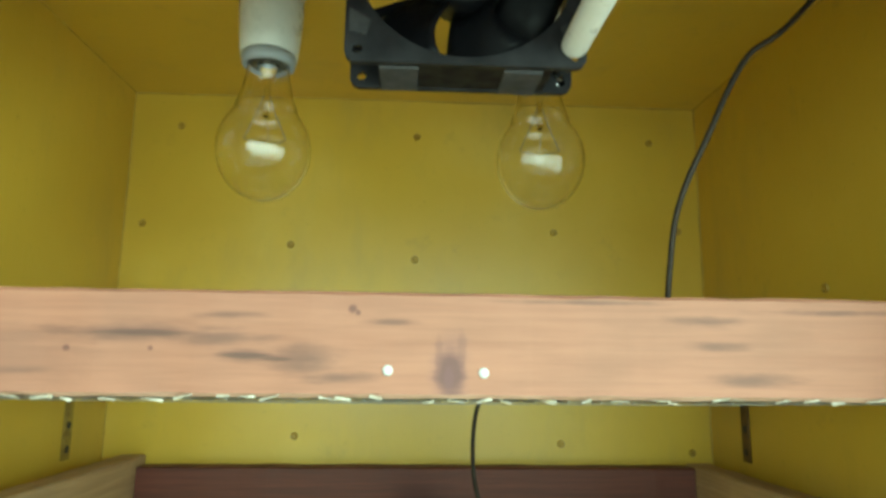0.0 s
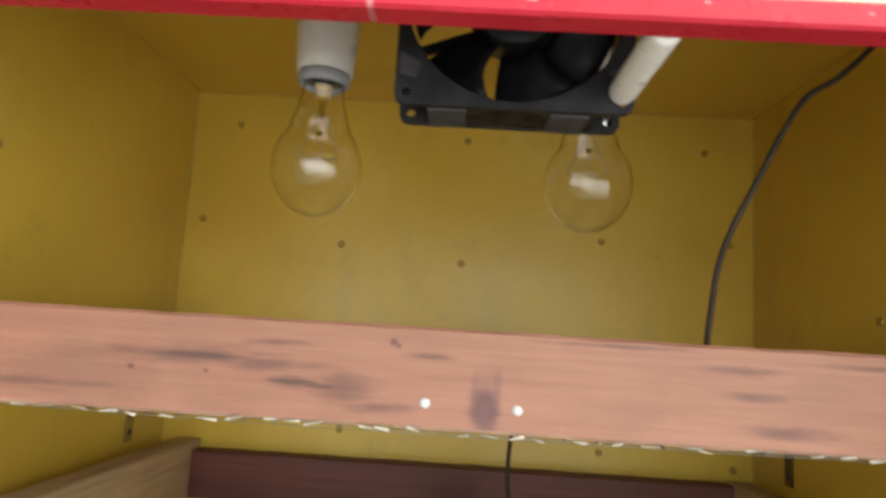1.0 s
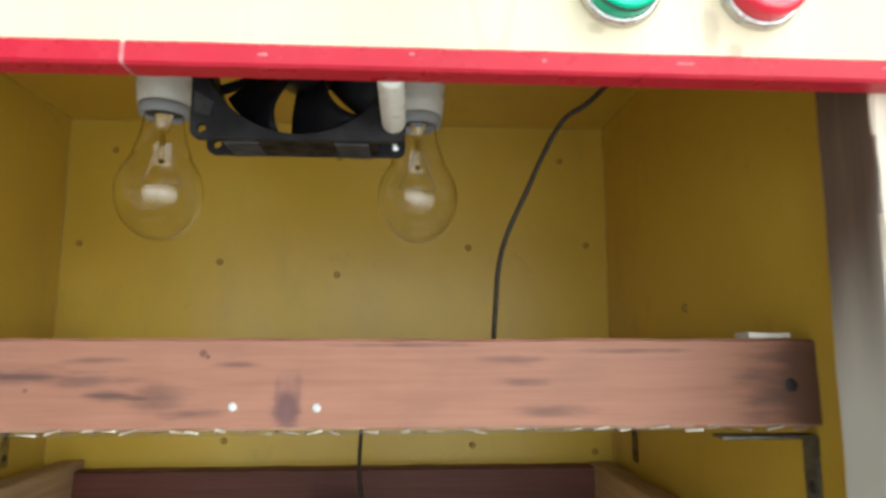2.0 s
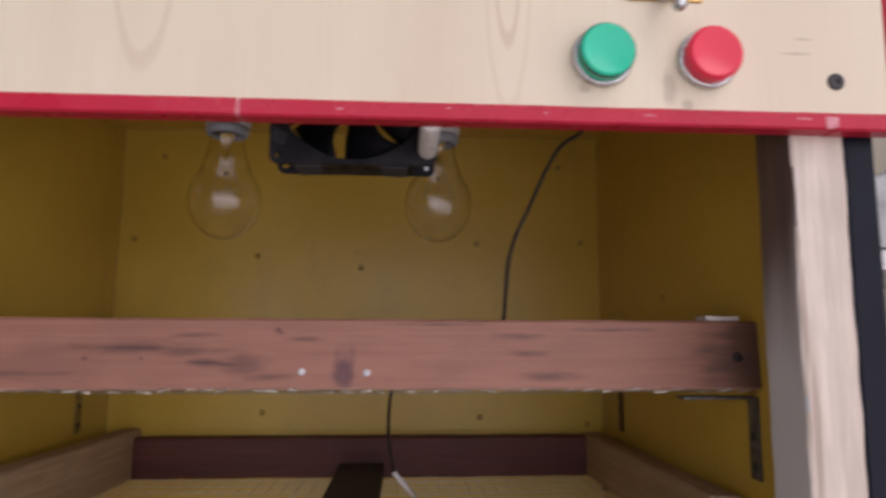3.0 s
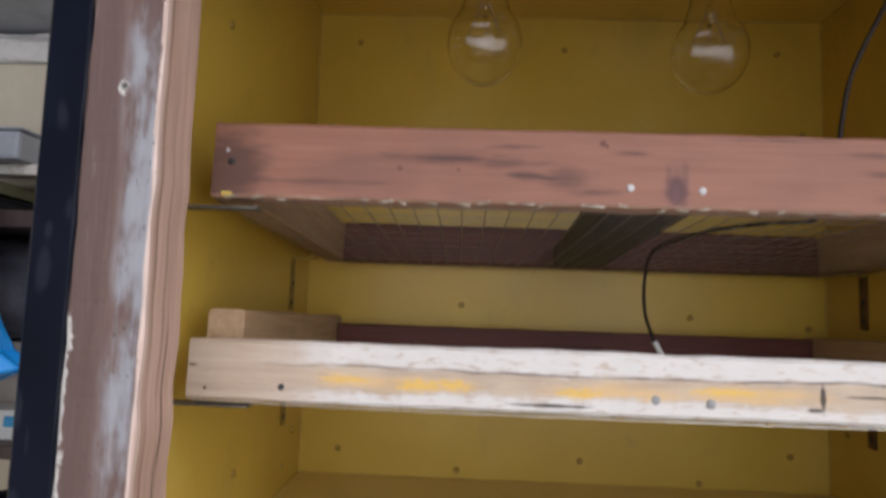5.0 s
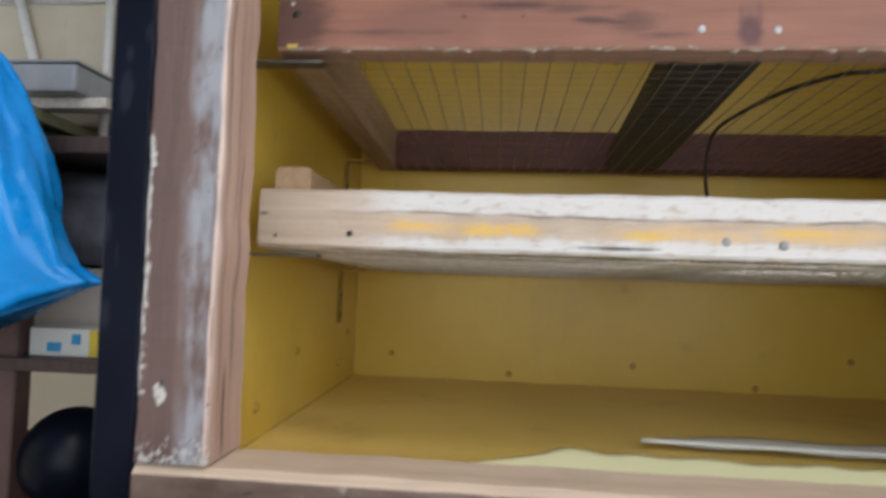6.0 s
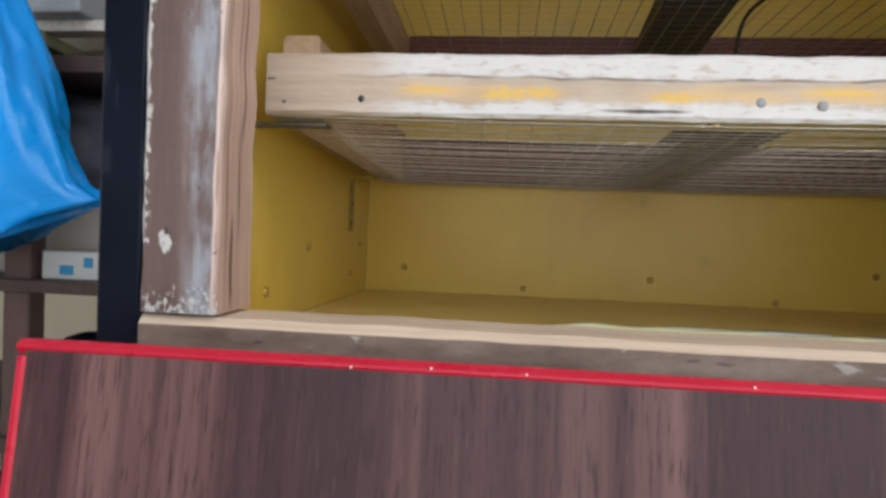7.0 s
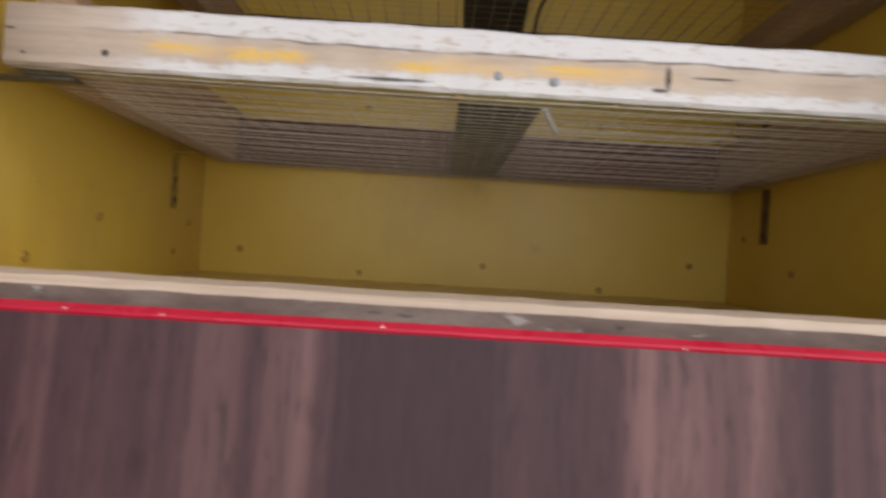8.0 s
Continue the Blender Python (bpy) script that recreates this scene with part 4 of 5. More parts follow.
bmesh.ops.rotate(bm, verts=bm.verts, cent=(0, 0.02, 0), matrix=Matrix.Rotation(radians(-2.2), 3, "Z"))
plank = part("centre_plank", bm, PLANK_DARK, tray, "black centre plank")
# paler timber on the beam's underside and lower bevel
two_sided(beam, BEAM_EDGE, (0, -0.35, -0.94), 0.78)
part("yellow_chip", worn_board(-0.2235, -0.2180, -0.0006, 0.004, 0.0002, 0.0024, "x", 0.0005, 5, 47, 0.0006), YELLOW_WORN_LIT, beam, "chip of yellow paint on the lower corner")
tagged(part("wire_mesh", wire_mesh(-0.228, 0.246, 0.004, 0.292, -0.0010, 0.0127, 0.0106, 0.00030, 0.00016), ZINC, tray, "galvanised square wire mesh bottom"), kind="stuff")
tagged(part("splinter", edge_flecks(-0.222, 0.240, 0.0000, -0.0004, 37, 3), FLECK, tray, "torn white flecks and wire ends along the edge"), kind="stuff")
for x, z in ((-0.0148, 0.0101), (0.0211, 0.0095)):
    nail(beam, x, z, 0.0020, NAIL_WHITE, "white nail head")
nail(beam, -0.2218, 0.0243, 0.0010, NAIL_WHITE, "small bright nail head")
nail(beam, -0.2195, 0.0185, 0.0020, SCREW_BLACK, "dark nail hole")
nail(beam, 0.2350, 0.0185, 0.0030, SCREW_BLACK, "dark bolt hole")
part("wood_chip", worn_board(0.219, 0.239, 0.003, 0.016, 0.0397, 0.0425, "x", 0.0005, 6, 12, 0.0005), WORN_WHITE, tray, "white chip on top of the beam")
tagged(tray, "sloping wooden egg tray with red-brown beam and wire mesh", "egg tray", "egg trays")

tray = group_empty("egg_tray", pose(0, 0.0605, 0.9965, -1.4, 0, 0))
beam = part("front_beam", worn_board(-0.2345, 0.2455, 0, 0.021, 0.0, 0.0305, "x", 0.0007, 80, 57, 0.0018), BEAM_WHITE, tray, "limewashed timber front beam with yellow paint stains")
# underside of the beam in dull olive yellow
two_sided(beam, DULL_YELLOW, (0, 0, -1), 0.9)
part("side_rail", worn_board(-0.2340, -0.2150, 0.0213, 0.297, 0.0005, 0.0455, "y", 0.0007, 30, 67, 0.0014), PINE, tray, "raw pine side rail")
part("side_rail", worn_board(0.2240, 0.2440, 0.0213, 0.297, 0.0005, 0.0400, "y", 0.0007, 30, 69, 0.0014), PINE, tray, "raw pine side rail")
part("back_board", worn_board(-0.2147, 0.2237, 0.279, 0.297, 0.0005, 0.0385, "x", 0.0006, 40, 77, 0.0012), BOARD_DARK, tray, "dark red-brown back board")
part("centre_plank", worn_board(-0.0190, 0.0235, 0.0213, 0.2787, 0.0012, 0.0140, "y", 0.0005, 20, 87, 0.001), PLANK_DARK, tray, "black centre plank")
tagged(part("wire_mesh", wire_mesh(-0.232, 0.243, 0.003, 0.294, -0.0010, 0.0127, 0.0088, 0.00018, 0.00031), ZINC_LIT, tray, "galvanised square wire mesh bottom"), kind="stuff")
for x in (-0.125, -0.02, 0.055, 0.09, 0.16):
    part("brass_tack", lathe([(0, -0.0014), (0.0020, -0.0012), (0.0030, 0.0), (0, 0.0)], Matrix.Translation((x, 0.006, -0.0006)), 14), BRASS, tray, "round brass tack", smooth=True)
nail(beam, -0.1865, 0.0080, 0.0017, SCREW_BLACK, "dark nail hole")
nail(beam, -0.2250, 0.0062, 0.0008, SCREW_BLACK, "tiny dark nail hole")
nail(beam, -0.0022, 0.0087, 0.0023, PLUG_GREY, "grey filled nail head")
nail(beam, 0.0245, 0.0076, 0.0024, PLUG_GREY, "grey filled nail head")
tagged(tray, "wooden egg tray with whitewashed front beam and wire mesh", "egg tray", "egg trays")


def angle_bracket(x, y, z, side, reach=0.045, drop=0.046, leg=None, arm=None):
    """A steel angle: one leg screwed to the wall, one under the tray."""
    ob = group_empty("angle_bracket", Matrix.Translation((x, y, z)))
    w, t = 0.0100, 0.0016
    bm = plate([(-w / 2, -drop), (w / 2, -drop), (w / 2, 0), (-w / 2, 0)], [(0, -drop * 0.48, 0.0026, 14), (0, -drop * 0.84, 0.0026, 14)], t)
    bmesh.ops.transform(bm, verts=bm.verts, matrix=pose(0, 0, 0, 90, 0, -90 * side) if side > 0 else pose(0, 0, 0, 90, 0, 90))
    wall_leg = part("wall_leg", bm, leg or STEEL_DARK, ob, "overpainted leg" if leg else "")
    part("shelf_leg", box(min(0, -side * reach), max(0, -side * reach), -w / 2, w / 2, 0.0, t, 0.0003), arm or STEEL_DARK, ob)
    for f in (0.48, 0.84):
        m = Matrix.Translation((-side * 0.0012, 0, -drop * f)) @ pose(0, 0, 0, 0, -90 * side)
        part("screw", lathe([(0, 0.0012), (0.0022, 0.0010), (0.0033, 0.0), (0.0033, -0.0006), (0, -0.0006)], m, 14), SCREW_PAINT if leg is YELLOW else SCREW_BLACK, wall_leg, "paint-filled screw head" if leg is YELLOW else "dark screw head")
    return tagged(ob, "dark tarnished steel angle bracket under an egg tray", "bracket", "tray brackets")


for x, side in ((X_LEFT, -1), (X_RIGHT, 1)):
    angle_bracket(x, 0.0700, 1.0945 - 0.0016 + 0.0010, side)
    angle_bracket(x, 0.3020, 1.0866 - 0.0016, side, 0.022, leg=LEG_YELLOW if side < 0 else LEG_BROWN, arm=LEG_YELLOW)
    angle_bracket(x, 0.0730, 0.9938 - 0.0016, side, leg=YELLOW if side < 0 else None)
    angle_bracket(x, 0.2950, 0.9885 - 0.0016, side, 0.022, leg=LEG_YELLOW if side < 0 else LEG_BROWN, arm=LEG_YELLOW)

# ---- lamps inside ----


def bulb_with_holder(x, y, z_bottom, lean, name_label):
    """A clear pear-shaped bulb in its white holder, hung from the cabinet's ceiling."""
    holder = group_empty("lamp_holder", Matrix.Translation((x, y, Z_TOP)))
    part("base", lathe([(0, 0), (0.0250, 0), (0.0255, -0.004), (0.0245, -0.012), (0.0200, -0.017), (0.0185, -0.022), (0, -0.022)], Matrix(), 40), WHITE_PLASTIC, holder, smooth=True)
    part("skirt", lathe([(0.0175, -0.0222), (0.0178, -0.034), (0.0168, -0.050), (0.0158, -0.060), (0.0146, -0.0605), (0.0142, -0.050), (0.0150, -0.0222)], Matrix(), 40, True), WHITE_PLASTIC, holder, smooth=True)
    # rim's grey carries the shade at the mouth of the white holder
    part("ring", lathe([(0.0148, -0.0606), (0.0152, -0.0625), (0.0144, -0.0662), (0.0130, -0.0672), (0.0121, -0.0640), (0.0120, -0.0606)], Matrix(), 40, True), GREY_TIN, holder, "rim greyed for shade at the holder's mouth", smooth=True)
    tagged(holder, "white plastic bulb holder screwed to the cabinet ceiling", "lamp holder", "lamp holders")
    bulb = group_empty("light_bulb", Matrix.Translation((x, y, z_bottom)) @ pose(0, 0, 0, lean, 0, 0))
    outer = []
    for k in range(19):
        a = radians(-90 + k * 7.6)
        outer.append((max(0.0252 * math.cos(a), 0.0), 0.0285 + 0.0285 * math.sin(a)))
    outer += [(0.0170, 0.0520), (0.0142, 0.0600), (0.0124, 0.0680), (0.0115, 0.0760), (0.0110, 0.0820)]
    outer[0] = (0.0, 0.0)
    inner = [(max(r - 0.0006, 0.0), z + (0.0006 if n < 10 else 0.0)) for n, (r, z) in enumerate(outer)]
    inner[0] = (0.0, 0.0006)
    part("glass", lathe(outer + inner[::-1], Matrix(), 48), GLASS, bulb, "clear glass envelope", smooth=True).visible_shadow = False
    stem = part("stem", lathe([(0.0, 0.0470), (0.0014, 0.0472), (0.0020, 0.0500), (0.0013, 0.0540), (0.0014, 0.0640), (0.0060, 0.0770), (0.0, 0.0780)], Matrix(), 20), GLASS, bulb, "clear glass stem", smooth=True)
    stem.visible_shadow = False
    bm = add_tube(bmesh.new(), [(0.0016, 0, 0.060), (0.004, 0, 0.052), (0.0115, 0.001, 0.0350)], 0.00028, 6)
    add_tube(bm, [(-0.0016, 0, 0.060), (-0.004, 0, 0.052), (-0.0115, 0.001, 0.0350)], 0.00028, 6)
    add_tube(bm, [(0, 0, 0.046), (0.001, 0.004, 0.040), (0.0, 0.006, 0.0352)], 0.0002, 6)
    part("support_wire", bm, ZINC, stem)
    bm = add_tube(bmesh.new(), [(-0.0115, 0.001, 0.0350), (-0.006, 0.0055, 0.0345), (0, 0.006, 0.0352), (0.006, 0.0055, 0.0345), (0.0115, 0.001, 0.0350)], 0.00022, 6)
    part("filament", bm, STEEL_DARK, stem, "grey coiled filament")
    # cap is coloured dark in place of the shade inside the holder
    part("cap", lathe([(0, 0.0960), (0.0085, 0.0958), (0.0104, 0.0930), (0.0108, 0.0820), (0.0112, 0.0780), (0, 0.0780)], Matrix(), 32), STEEL_DARK, bulb, "metal cap darkened for shade in the holder", smooth=True)
    return tagged(bulb, name_label, "light bulb", "light bulbs")


bulb_with_holder(-0.0885, 0.1580, 1.1963, 0, "clear unlit incandescent bulb hanging from its holder")
bulb_with_holder(0.0660, 0.1688, 1.1977, 0, "clear unlit incandescent bulb hanging from its holder")

# ---- fan on a spacer behind the panel ----
fan = group_empty("cooling_fan", Matrix.Translation((0.0125, 0.0445, 1.2700)) @ pose(0, 0, 0, 90))
S, RIN = 0.0460, 0.0435
square = []
for cx, cy, a0 in ((1, 1, 0), (-1, 1, 90), (-1, -1, 180), (1, -1, 270)):
    for k in range(5):
        a = radians(a0 + k * 22.5)
        square.append((cx * (S - 0.004) + 0.004 * math.cos(a), cy * (S - 0.004) + 0.004 * math.sin(a)))
holes = [(0, 0, RIN, 64)] + [(sx * 0.0413, sy * 0.0413, 0.0021, 14) for sx in (-1, 1) for sy in (-1, 1)]
for z in (0.0, -0.0270):
    bm = plate(square, holes, 0.0036)
    bmesh.ops.translate(bm, verts=bm.verts, vec=(0, 0, z - 0.0036 if z == 0 else z))
    part("flange", bm, DUSTY, fan, "dusty black plastic flange")
part("frame_wall", box(-0.0335, 0.0335, -0.0458, -0.0446, -0.0268, -0.0038), FAN_BLACK, fan)
for x in (-0.0255, 0.0225):
    part("brace", worn_board(x - 0.0075, x + 0.0075, -0.0466, -0.0452, -0.0262, -0.0044, "x", 0.0006, 8, x * 90, 0.0008), DUST_GREY, fan, "brace grey with dust")
for sx, sy in ((-1, -1), (1, -1), (-1, 1), (1, 1)):
    bm = bmesh.new()
    rim = [(sx * 0.0445, sy * 0.0250), (sx * 0.0445, sy * 0.0345), (sx * 0.0380, sy * 0.0360), (sx * 0.0360, sy * 0.0300)]
    low, high = ([bm.verts.new((x, y, z)) for x, y in rim] for z in (-0.0004, 0.0005))
    bm.faces.new(low), bm.faces.new(high)
    for n in range(4):
        bm.faces.new((low[n], low[(n + 1) % 4], high[(n + 1) % 4], high[n]))
    part("gusset", bm, DUST_GREY, fan, "corner gusset grey with dust")
part("duct", lathe([(RIN, -0.0002), (RIN + 0.0014, -0.0002), (RIN + 0.0014, -0.0268), (RIN, -0.0268)], Matrix(), 64, True), FAN_BLACK, fan, smooth=True)
hub = part("hub", lathe([(0, -0.004), (0.0165, -0.004), (0.0180, -0.006), (0.0182, -0.0215), (0, -0.0215)], Matrix(), 40), FAN_BLACK, fan, smooth=True)
for k in range(4):
    a = radians(20 + 90 * k)
    bm = box(0.012, RIN + 0.001, -0.0022, 0.0022, -0.0266, -0.0236, 0.0005)
    bmesh.ops.rotate(bm, verts=bm.verts, cent=(0, 0, 0), matrix=Matrix.Rotation(a, 3, "Z"))
    part("strut", bm, FAN_BLACK, fan)


def fan_blade(start):
    bm = bmesh.new()
    rows = []
    for side in (0.0007, -0.0007):
        grid = []
        for i in range(7):
            r = 0.0178 + (0.0418 - 0.0178) * i / 6
            span = radians(47 - 6 * math.sin(math.pi * i / 6))
            row = []
            for j in range(7):
                u = j / 6
                a = start + span * u + radians(7) * i / 6
                z = -0.0205 + 0.0150 * u ** 1.25 * (0.85 + 0.15 * i / 6) + side
                row.append(bm.verts.new((r * math.cos(a), r * math.sin(a), z)))
            grid.append(row)
        rows.append(grid)
        for i in range(6):
            for j in range(6):
                bm.faces.new((grid[i][j], grid[i + 1][j], grid[i + 1][j + 1], grid[i][j + 1]))
    top, low = rows
    rim = [(i, 0) for i in range(7)] + [(6, j) for j in range(1, 7)] + [(i, 6) for i in range(5, -1, -1)] + [(0, j) for j in range(5, 0, -1)]
    for (a, b), (c, d) in zip(rim, rim[1:] + rim[:1]):
        bm.faces.new((top[a][b], top[c][d], low[c][d], low[a][b]))
    return bm


for k in range(7):
    part("blade", fan_blade(radians(-3 + k * 360 / 7)), FAN_BLACK, hub, smooth=True)
tagged(fan, "square black axial fan with dusty plastic frame", "fan")

spacer = group_empty("fan_spacer", Matrix.Translation((0.0535, 0.0675, 1.2322)))
part("tube", lathe([(0.0030, 0.0232), (0.0050, 0.0236), (0.0052, 0.0250), (0.0052, 0.0735), (0.0048, 0.0765), (0.0030, 0.0765)], pose(0, 0, 0, 90), 24, True), WHITE_PLASTIC, spacer, "white plastic tube", smooth=True)
bm = add_rod(bmesh.new(), (0, -0.0768, 0), (0, 0.0105, -0.0006), 0.0021, 10)
part("bolt", bm, CHROME, spacer, "bright bolt")
part("nut", lathe([(0.0021, 0.0), (0.0044, 0.0), (0.0044, 0.0032), (0.0021, 0.0032)], Matrix.Translation((0, 0.0085, -0.0005)) @ pose(0, 0, 0, 90), 6, True), CHROME, spacer, "bright nut")
tagged(spacer, "white plastic spacer tube with bolt holding the fan", "spacer")

# ---- cables ----
bm = add_tube(bmesh.new(), [(0.185, 0.030, 1.338), (0.176, 0.050, 1.287), (0.160, 0.060, 1.2655), (0.146, 0.062, 1.2510), (0.1335, 0.064, 1.2420), (0.1245, 0.066, 1.2270), (0.1155, 0.068, 1.2070), (0.1070, 0.071, 1.1880),
                            (0.1035, 0.077, 1.1720), (0.1025, 0.083, 1.1500), (0.1000, 0.087, 1.1180), (0.0920, 0.090, 1.1010), (0.0700, 0.098, 1.0993), (0.0520, 0.125, 1.0982), (0.0420, 0.165, 1.0960), (0.0340, 0.190, 1.0900), (0.0310, 0.1980, 1.0720), (0.0312, 0.198, 1.0480), (0.0354, 0.190, 1.0275)], 0.0013, 8, 7)
part("sensor_cable", bm, RUBBER, smooth=True)
tagged(bpy.data.objects["sensor_cable"], "thin black cable hanging down through the upper tray", "cable")
bm = add_rod(bmesh.new(), (0.0354, 0.1895, 1.0275), (0.0515, 0.203, 1.0065), 0.0019, 10)
tagged(part("sensor_probe", bm, WHITE_PLASTIC, smooth=True), "white probe at the end of the black cable", "sensor")

# ---- loose plastic on the cabinet floor ----


def sheet(x0, x1, y0, y1, z, thickness, ragged, seed, nx=40, ny=10, lift=0.0012):
    bm = bmesh.new()
    layers = []
    for top in (0.0, thickness):
        rows = []
        for j in range(ny + 1):
            row = []
            for i in range(nx + 1):
                u, v = i / nx, j / ny
                x = x0 + (x1 - x0) * u
                edge = y1 + ragged * noise.noise(Vector((x * 22, seed, 0))) + 0.5 * ragged * noise.noise(Vector((x * 60, seed, 4)))
                y = y0 + (edge - y0) * v * min(1.0, 0.08 + 5 * u) ** 0.7
                h = lift * (1 + noise.noise(Vector((x * 28, y * 40, seed))))
                row.append(bm.verts.new((x, y, z + h + top)))
            rows.append(row)
        layers.append(rows)
        for j in range(ny):
            for i in range(nx):
                bm.faces.new((rows[j][i], rows[j][i + 1], rows[j + 1][i + 1], rows[j + 1][i]))
    a, b = layers
    rim = [(0, i) for i in range(nx + 1)] + [(j, nx) for j in range(1, ny + 1)] + [(ny, i) for i in range(nx - 1, -1, -1)] + [(j, 0) for j in range(ny - 1, 0, -1)]
    for (p, q), (r, s) in zip(rim, rim[1:] + rim[:1]):
        bm.faces.new((a[p][q], a[r][s], b[r][s], b[p][q]))
    return bm


# pale pad with a wavy edge, laid where a bright band runs behind the sill
tagged(part("pale_pad", sheet(-0.135, 0.20, 0.0262, 0.066, Z_FLOOR + 0.0001, 0.0148, 0.015, 6.0, 60, 6, 0.0004), FILM_YELLOW, smooth=True), "pale yellow pad with a wavy edge behind the sill", "foam pad")
strip = sheet(-0.020, 0.215, 0.0, 0.030, 0.0, 0.0004, 0.004, 9.0, 40, 4, 0.0010)
bmesh.ops.transform(strip, verts=strip.verts, matrix=Matrix.Translation((0.0, 0.136, Z_FLOOR + 0.0030)) @ pose(0, 0, 0, 0, 0, -2))
add_tube(strip, [(-0.024, 0.136, Z_FLOOR + 0.0060), (0.06, 0.134, Z_FLOOR + 0.0058), (0.20, 0.131, Z_FLOOR + 0.0056)], 0.0013, 8)
tagged(part("plastic_strip", strip, FILM, smooth=True), "white translucent plastic strip lying on the floor", "plastic strip")


# ---- beyond the cabinet: a rack on one side, shelves on the other ----
rack = group_empty("storage_rack")
for x, y in ((-0.752, 0.50), (-1.40, 0.50), (-0.752, 0.86), (-1.40, 0.86)):
    part("upright", box(x, x + 0.036, y, y + 0.03, 0.0, 1.62 if y > 0.6 or x < -1 else 1.1248, 0.002), RACK_BROWN, rack)
part("shelf", box(-1.42, -0.44, 0.49, 0.90, 0.850, 0.866, 0.001), DARK_WOOD, rack, "dark wooden shelf board")
part("shelf", box(-1.42, -0.44, 0.49, 0.90, 1.125, 1.146, 0.001), DARK_WOOD, rack, "dark wooden shelf board")
part("shelf", box(-1.42, -0.44, 0.49, 0.90, 1.475, 1.52, 0.001), GREY_TIN, rack, "dark grey upper shelf board")
part("shelf", box(-1.42, -0.44, 0.49, 0.90, 0.645, 0.665, 0.001), DARK_WOOD, rack, "dark wooden shelf board")
tagged(rack, "dark wooden storage rack filled with odds and ends", "rack")


def crumpled(x0, x1, y0, y1, z0, z1, amount, seed, cuts=9):
    """A soft lump: a rounded box with folds."""
    bm = bmesh.new()
    bmesh.ops.create_cube(bm, size=2.0)
    bmesh.ops.subdivide_edges(bm, edges=bm.edges[:], cuts=cuts, use_grid_fill=True)
    c = Vector(((x0 + x1) / 2, (y0 + y1) / 2, (z0 + z1) / 2))
    h = Vector(((x1 - x0) / 2, (y1 - y0) / 2, (z1 - z0) / 2))
    for v in bm.verts:
        p = v.co.copy()
        q = p.lerp(p.normalized() * 1.15, 0.55)
        n = noise.noise_vector(p * 2.2 + Vector((seed, 0, 0))) + 0.5 * noise.noise_vector(p * 5.3 + Vector((seed, 3, 0)))
        q = q + n * amount
        v.co = Vector((c.x + h.x * q.x, c.y + h.y * q.y, max(c.z + h.z * q.z, z0)))
    return bm


board = worn_board(-1.10, -0.775, 0.555, 0.85, 1.192, 1.210, "y", 0.0008, 20, 3, 0.001)
bmesh.ops.rotate(board, verts=board.verts, cent=(-0.775, 0.555, 1.2), matrix=Matrix.Rotation(radians(8), 3, "Z"))
tagged(part("faded_board", board, CHAIR_GREEN), "faded green board lying on a black lump on the rack", "board")
# black lump put in as the shade of the gap under the board
tagged(part("gap_shade_lump", crumpled(-1.06, -0.790, 0.56, 0.86, 1.1462, 1.1915, 0.12, 2.0), DARK_SHADOW, smooth=True), "black folded lump holding the shade under the board", "cloth")
tin = group_empty("grey_tin", Matrix.Translation((-0.757, 0.61, 1.2262)))
bm = box(-0.050, 0.050, -0.042, 0.05, 0.0, 0.040, 0.006, 2)
part("body", bm, GREY_TIN, tin)
part("rim", box(-0.053, 0.053, -0.045, 0.053, 0.0402, 0.0440, 0.0015), GREY_TIN, tin)
tagged(tin, "grey painted tin standing on a pale wooden offcut", "tin")
tagged(part("wood_offcut", worn_board(-0.90, -0.680, 0.598, 0.632, 1.2107, 1.226, "x", 0.001, 16, 5, 0.001), WORN_WHITE), "pale wooden offcut lying on the board under a tin", "offcut")
tagged(part("white_tube", add_rod(bmesh.new(), (-0.836, 0.688, 1.2105), (-0.920, 0.688, 1.4748), 0.008, 14), WHITE_PLASTIC, smooth=True), "slim white plastic tube leaning on the rack", "tube")
tagged(part("white_pole", add_rod(bmesh.new(), (-0.744, 0.690, 1.1462), (-0.744, 0.690, 1.4748), 0.007, 14), WHITE_PLASTIC, smooth=True), "white upright plastic pipe on the rack shelf", "pipe")
tagged(part("paper_stack", crumpled(-1.0, -0.52, 0.55, 0.85, 1.5202, 1.60, 0.1, 8.0), FILM, smooth=True), "pale crumpled packing on the upper shelf", "packing")
tagged(part("storage_carton", worn_board(-1.05, -0.60, 0.705, 0.86, 1.2105, 1.412, "x", 0.003, 14, 16, 0.004), CARTON_BEIGE), "large beige carton standing on the rack", "carton")
tagged(part("white_packing", crumpled(-1.03, -0.60, 0.71, 0.85, 1.4155, 1.470, 0.14, 12.0, 15), WHITE_FILM, smooth=True), "white crumpled plastic packing on the carton", "packing")
tagged(part("dark_bag", crumpled(-1.10, -0.50, 0.56, 0.86, 0.9805, 1.122, 0.16, 5.0), DARK_CLOTH, smooth=True), "dark grey cloth bag stuffed on the shelf", "bag")
tagged(part("cardboard_carton", worn_board(-1.0, -0.47, 0.58, 0.85, 0.8662, 0.9800, "x", 0.002, 12, 6, 0.003), CARTON_PLAIN), "plain pale carton on the lower shelf", "carton")
carton = group_empty("medicine_carton", Matrix.Translation((-0.665, 0.515, 0.8664)))
carton_body = part("body", box(-0.046, 0.066, 0.0, 0.05, 0.0, 0.036, 0.001), CARTON, carton)
part("print_patch", box(-0.021, -0.002, -0.0012, 0.0004, 0.006, 0.018, 0.0003), CARTON_BLUE, carton_body, "blue printed patch")
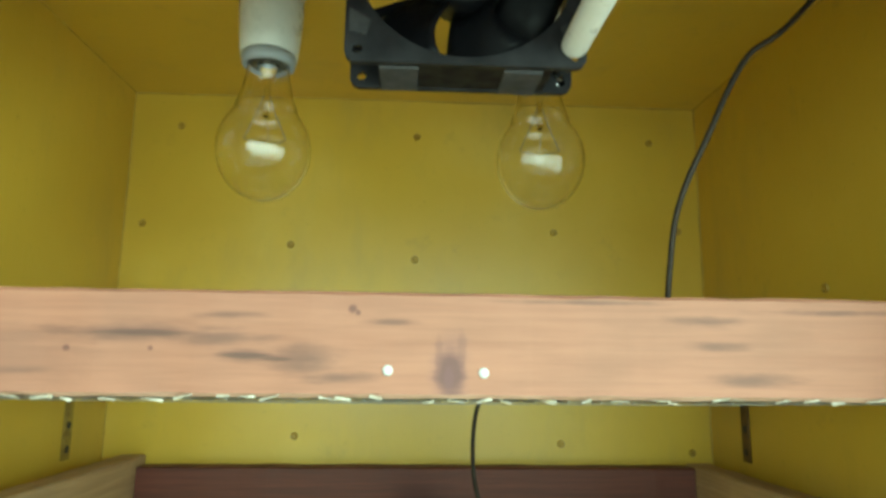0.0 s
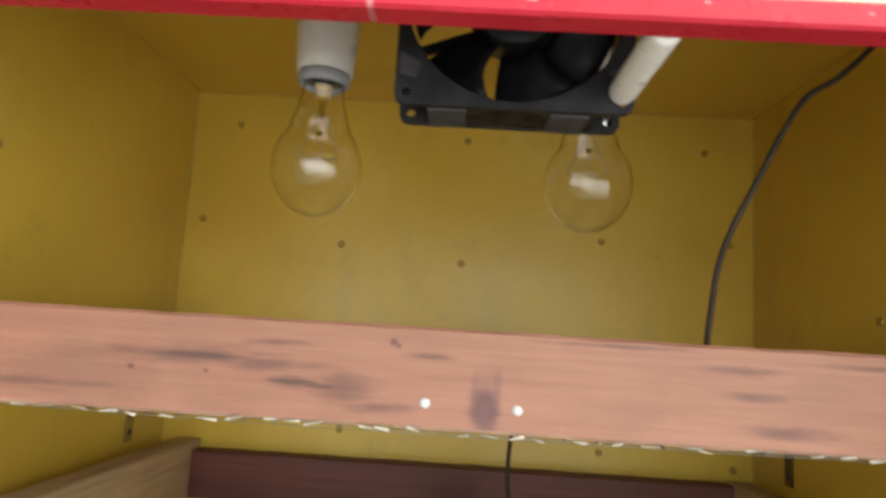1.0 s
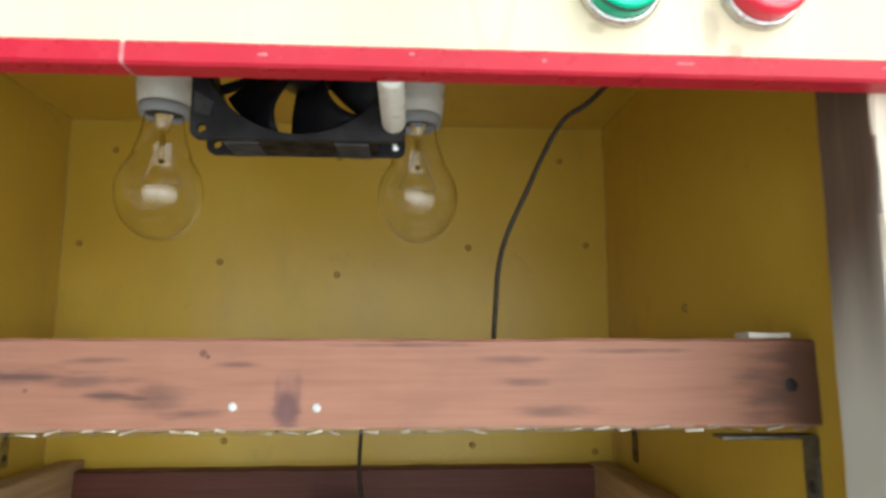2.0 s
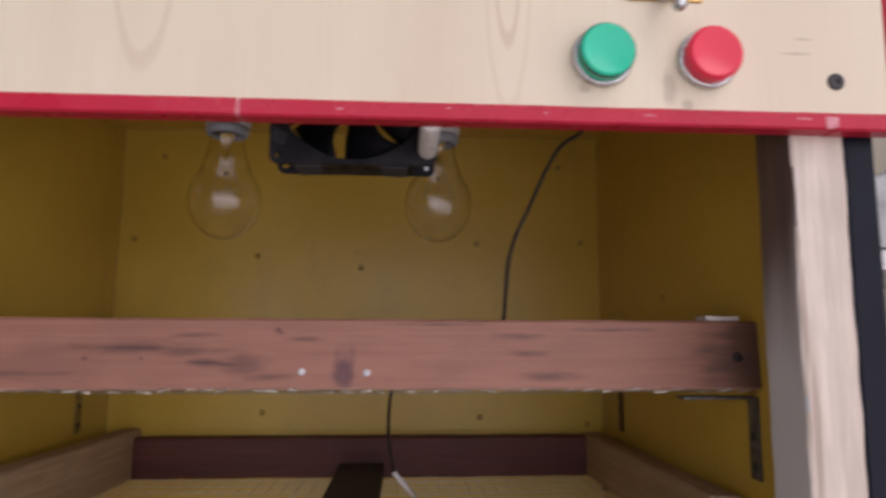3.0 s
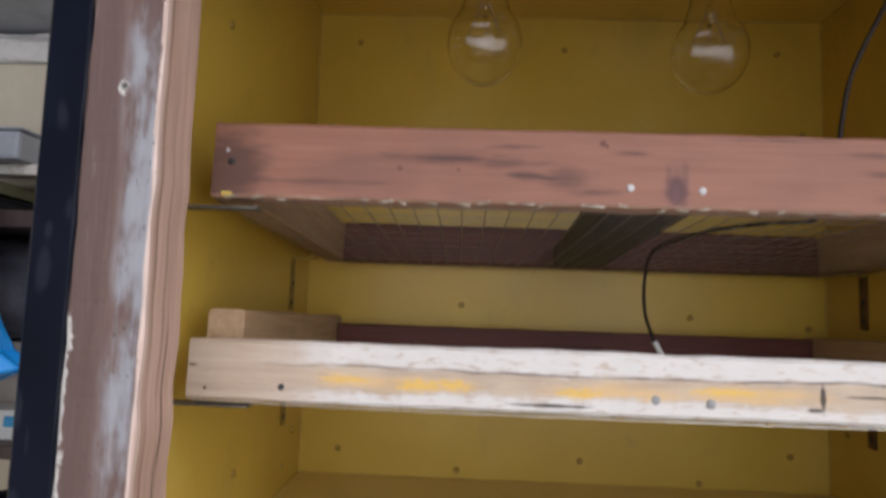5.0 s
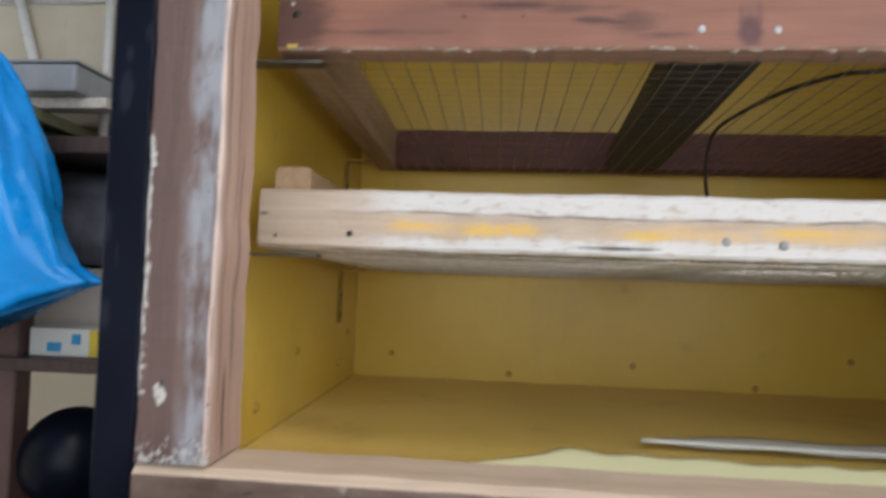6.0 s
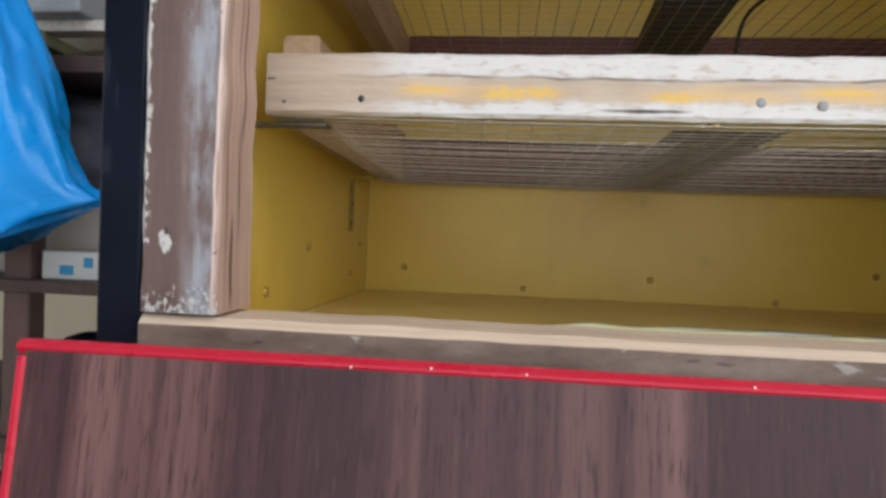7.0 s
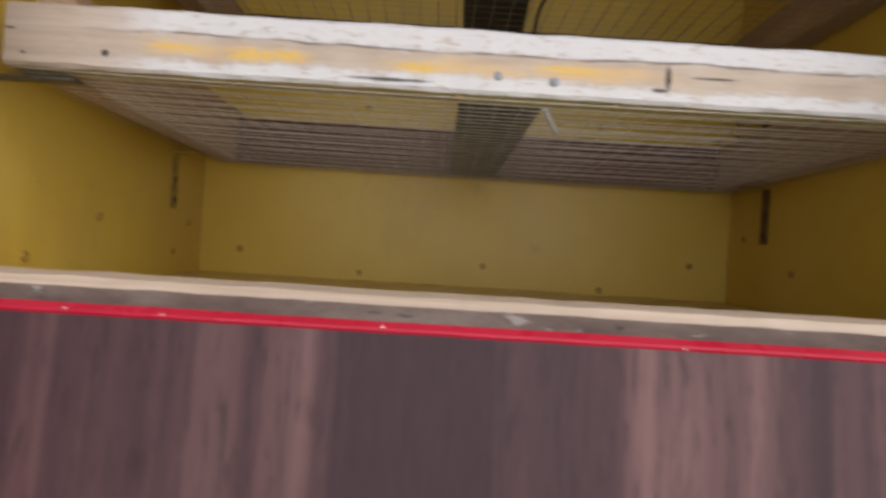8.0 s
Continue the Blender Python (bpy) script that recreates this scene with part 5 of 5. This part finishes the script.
part("print_patch", box(0.012, 0.024, -0.0012, 0.0004, 0.016, 0.029, 0.0003), CARTON_BLUE, carton_body, "blue printed patch")
part("yellow_end", box(0.036, 0.0672, -0.0012, 0.048, 0.0012, 0.035, 0.0003), CARTON_YELLOW, carton_body, "yellow printed end")
tagged(carton, "small white carton with blue and yellow print", "carton")
helmet = group_empty("black_helmet", Matrix.Translation((-0.672, 0.56, 0.7272)))
shell = []
for k in range(13):
    a = radians(-62 + k * 12.66)
    shell.append((0.066 * math.cos(a), 0.066 * math.sin(a)))
shell[-1] = (0.0, 0.066)
part("shell", lathe(shell, Matrix(), 36), BLACK, helmet, smooth=True)
part("rim", lathe([(0.040, -0.062), (0.046, -0.056), (0.040, -0.050), (0.034, -0.056)], Matrix(), 36, True), DUSTY, helmet, smooth=True)
tagged(helmet, "glossy black round helmet on the lowest shelf", "helmet")


def hanging_bag():
    """A carrier bag pulled into a point at the top, full and cornered below."""
    bm = bmesh.new()
    rows, levels, around = [], 48, 72
    for i in range(levels + 1):
        u = i / levels
        z = 1.232 - 0.332 * u
        half = 0.018 + 0.063 * min(u / 0.35, 1) ** 0.8 + 0.066 * max(0.0, (u - 0.35) / 0.5) ** 1.2
        if u > 0.9:
            half *= 1 - 3.5 * (u - 0.9)
        deep = 0.012 + 0.045 * math.sin(min(u * 1.15, 1) * math.pi * 0.86) ** 0.8
        row = []
        for k in range(around):
            a = 2 * math.pi * k / around
            fold = 1 + 0.16 * noise.noise(Vector((math.cos(a) * 2.6, math.sin(a) * 2.6, u * 2.4))) + 0.05 * noise.noise(Vector((math.cos(a) * 6, math.sin(a) * 6, u * 5))) + 0.10 * math.sin(7 * a + 3 * u) * (1 - u) + 0.035 * abs(noise.noise(Vector((math.cos(a) * 4.5, math.sin(a) * 9, u * 9)))) - 0.03 * abs(noise.noise(Vector((math.cos(a) * 11, math.sin(a) * 14, u * 14))))
            x = -0.722 + half * fold * math.copysign(abs(math.cos(a)) ** 0.8, math.cos(a))
            z_low = 0.055 * max(0.0, math.cos(a)) * max(0.0, (u - 0.75) / 0.25)
            row.append(bm.verts.new((x, 0.425 + deep * fold * math.sin(a), z + z_low)))
        rows.append(row)
    for a, b in zip(rows, rows[1:]):
        for k in range(around):
            bm.faces.new((a[k], a[(k + 1) % around], b[(k + 1) % around], b[k]))
    bm.faces.new(rows[0])
    bm.faces.new(rows[-1])
    return bm


bag = group_empty("plastic_bag")
part("bag_body", hanging_bag(), BLUE_BAG, bag, smooth=True)
part("handle", add_tube(bmesh.new(), [(-0.727, 0.425, 1.225), (-0.745, 0.45, 1.36), (-0.750, 0.480, 1.530), (-0.750, 0.496, 1.535), (-0.750, 0.51, 1.522)], 0.004, 8), BLUE_BAG, bag, smooth=True)
tagged(bag, "full bright blue plastic carrier bag hanging on the rack", "plastic bag")

shelf = group_empty("wall_shelf")
part("board", box(0.56, 1.6, 0.52, 0.90, 1.215, 1.243, 0.002), WHITE_PLASTIC, shelf, "white shelf board")
part("board", box(0.56, 1.6, 0.52, 0.90, 0.93, 0.955, 0.002), WHITE_PLASTIC, shelf, "white shelf board")
for x in (0.57, 1.55):
    part("upright", box(x, x + 0.03, 0.86, 0.89, 0.0, 1.6, 0.002), STEEL_DARK, shelf)
tagged(shelf, "white shelving crowded with plastic bags", "shelf")
random.seed(21)
for k, (x, w, h, mat, text) in enumerate([(0.64, 0.17, 0.12, FILM, "crumpled clear plastic bag on the shelf"), (0.80, 0.2, 0.15, DARK_CLOTH, "dark bundle in plastic on the shelf"), (0.99, 0.18, 0.13, FILM, "crumpled clear plastic bag on the shelf")]):
    tagged(part("packed_bag", crumpled(x, x + w, 0.53, 0.80, 1.2432, 1.243 + h, 0.22, k * 4.0 + 1, 13), mat, smooth=True), text, "plastic bag", "bags on the shelf")
for k, (x, w, h, mat, text) in enumerate([(0.62, 0.15, 0.17, CARTON, "white rolled sack on the lower shelf"), (0.79, 0.17, 0.20, FILM, "clear plastic bag on the lower shelf"), (0.97, 0.2, 0.16, CARTON, "white rolled sack on the lower shelf")]):
    tagged(part("packed_sack", crumpled(x, x + w, 0.54, 0.80, 0.9552, 0.955 + h, 0.2, k * 5.0 + 2, 13), mat, smooth=True), text, "sack", "sacks on the shelf")
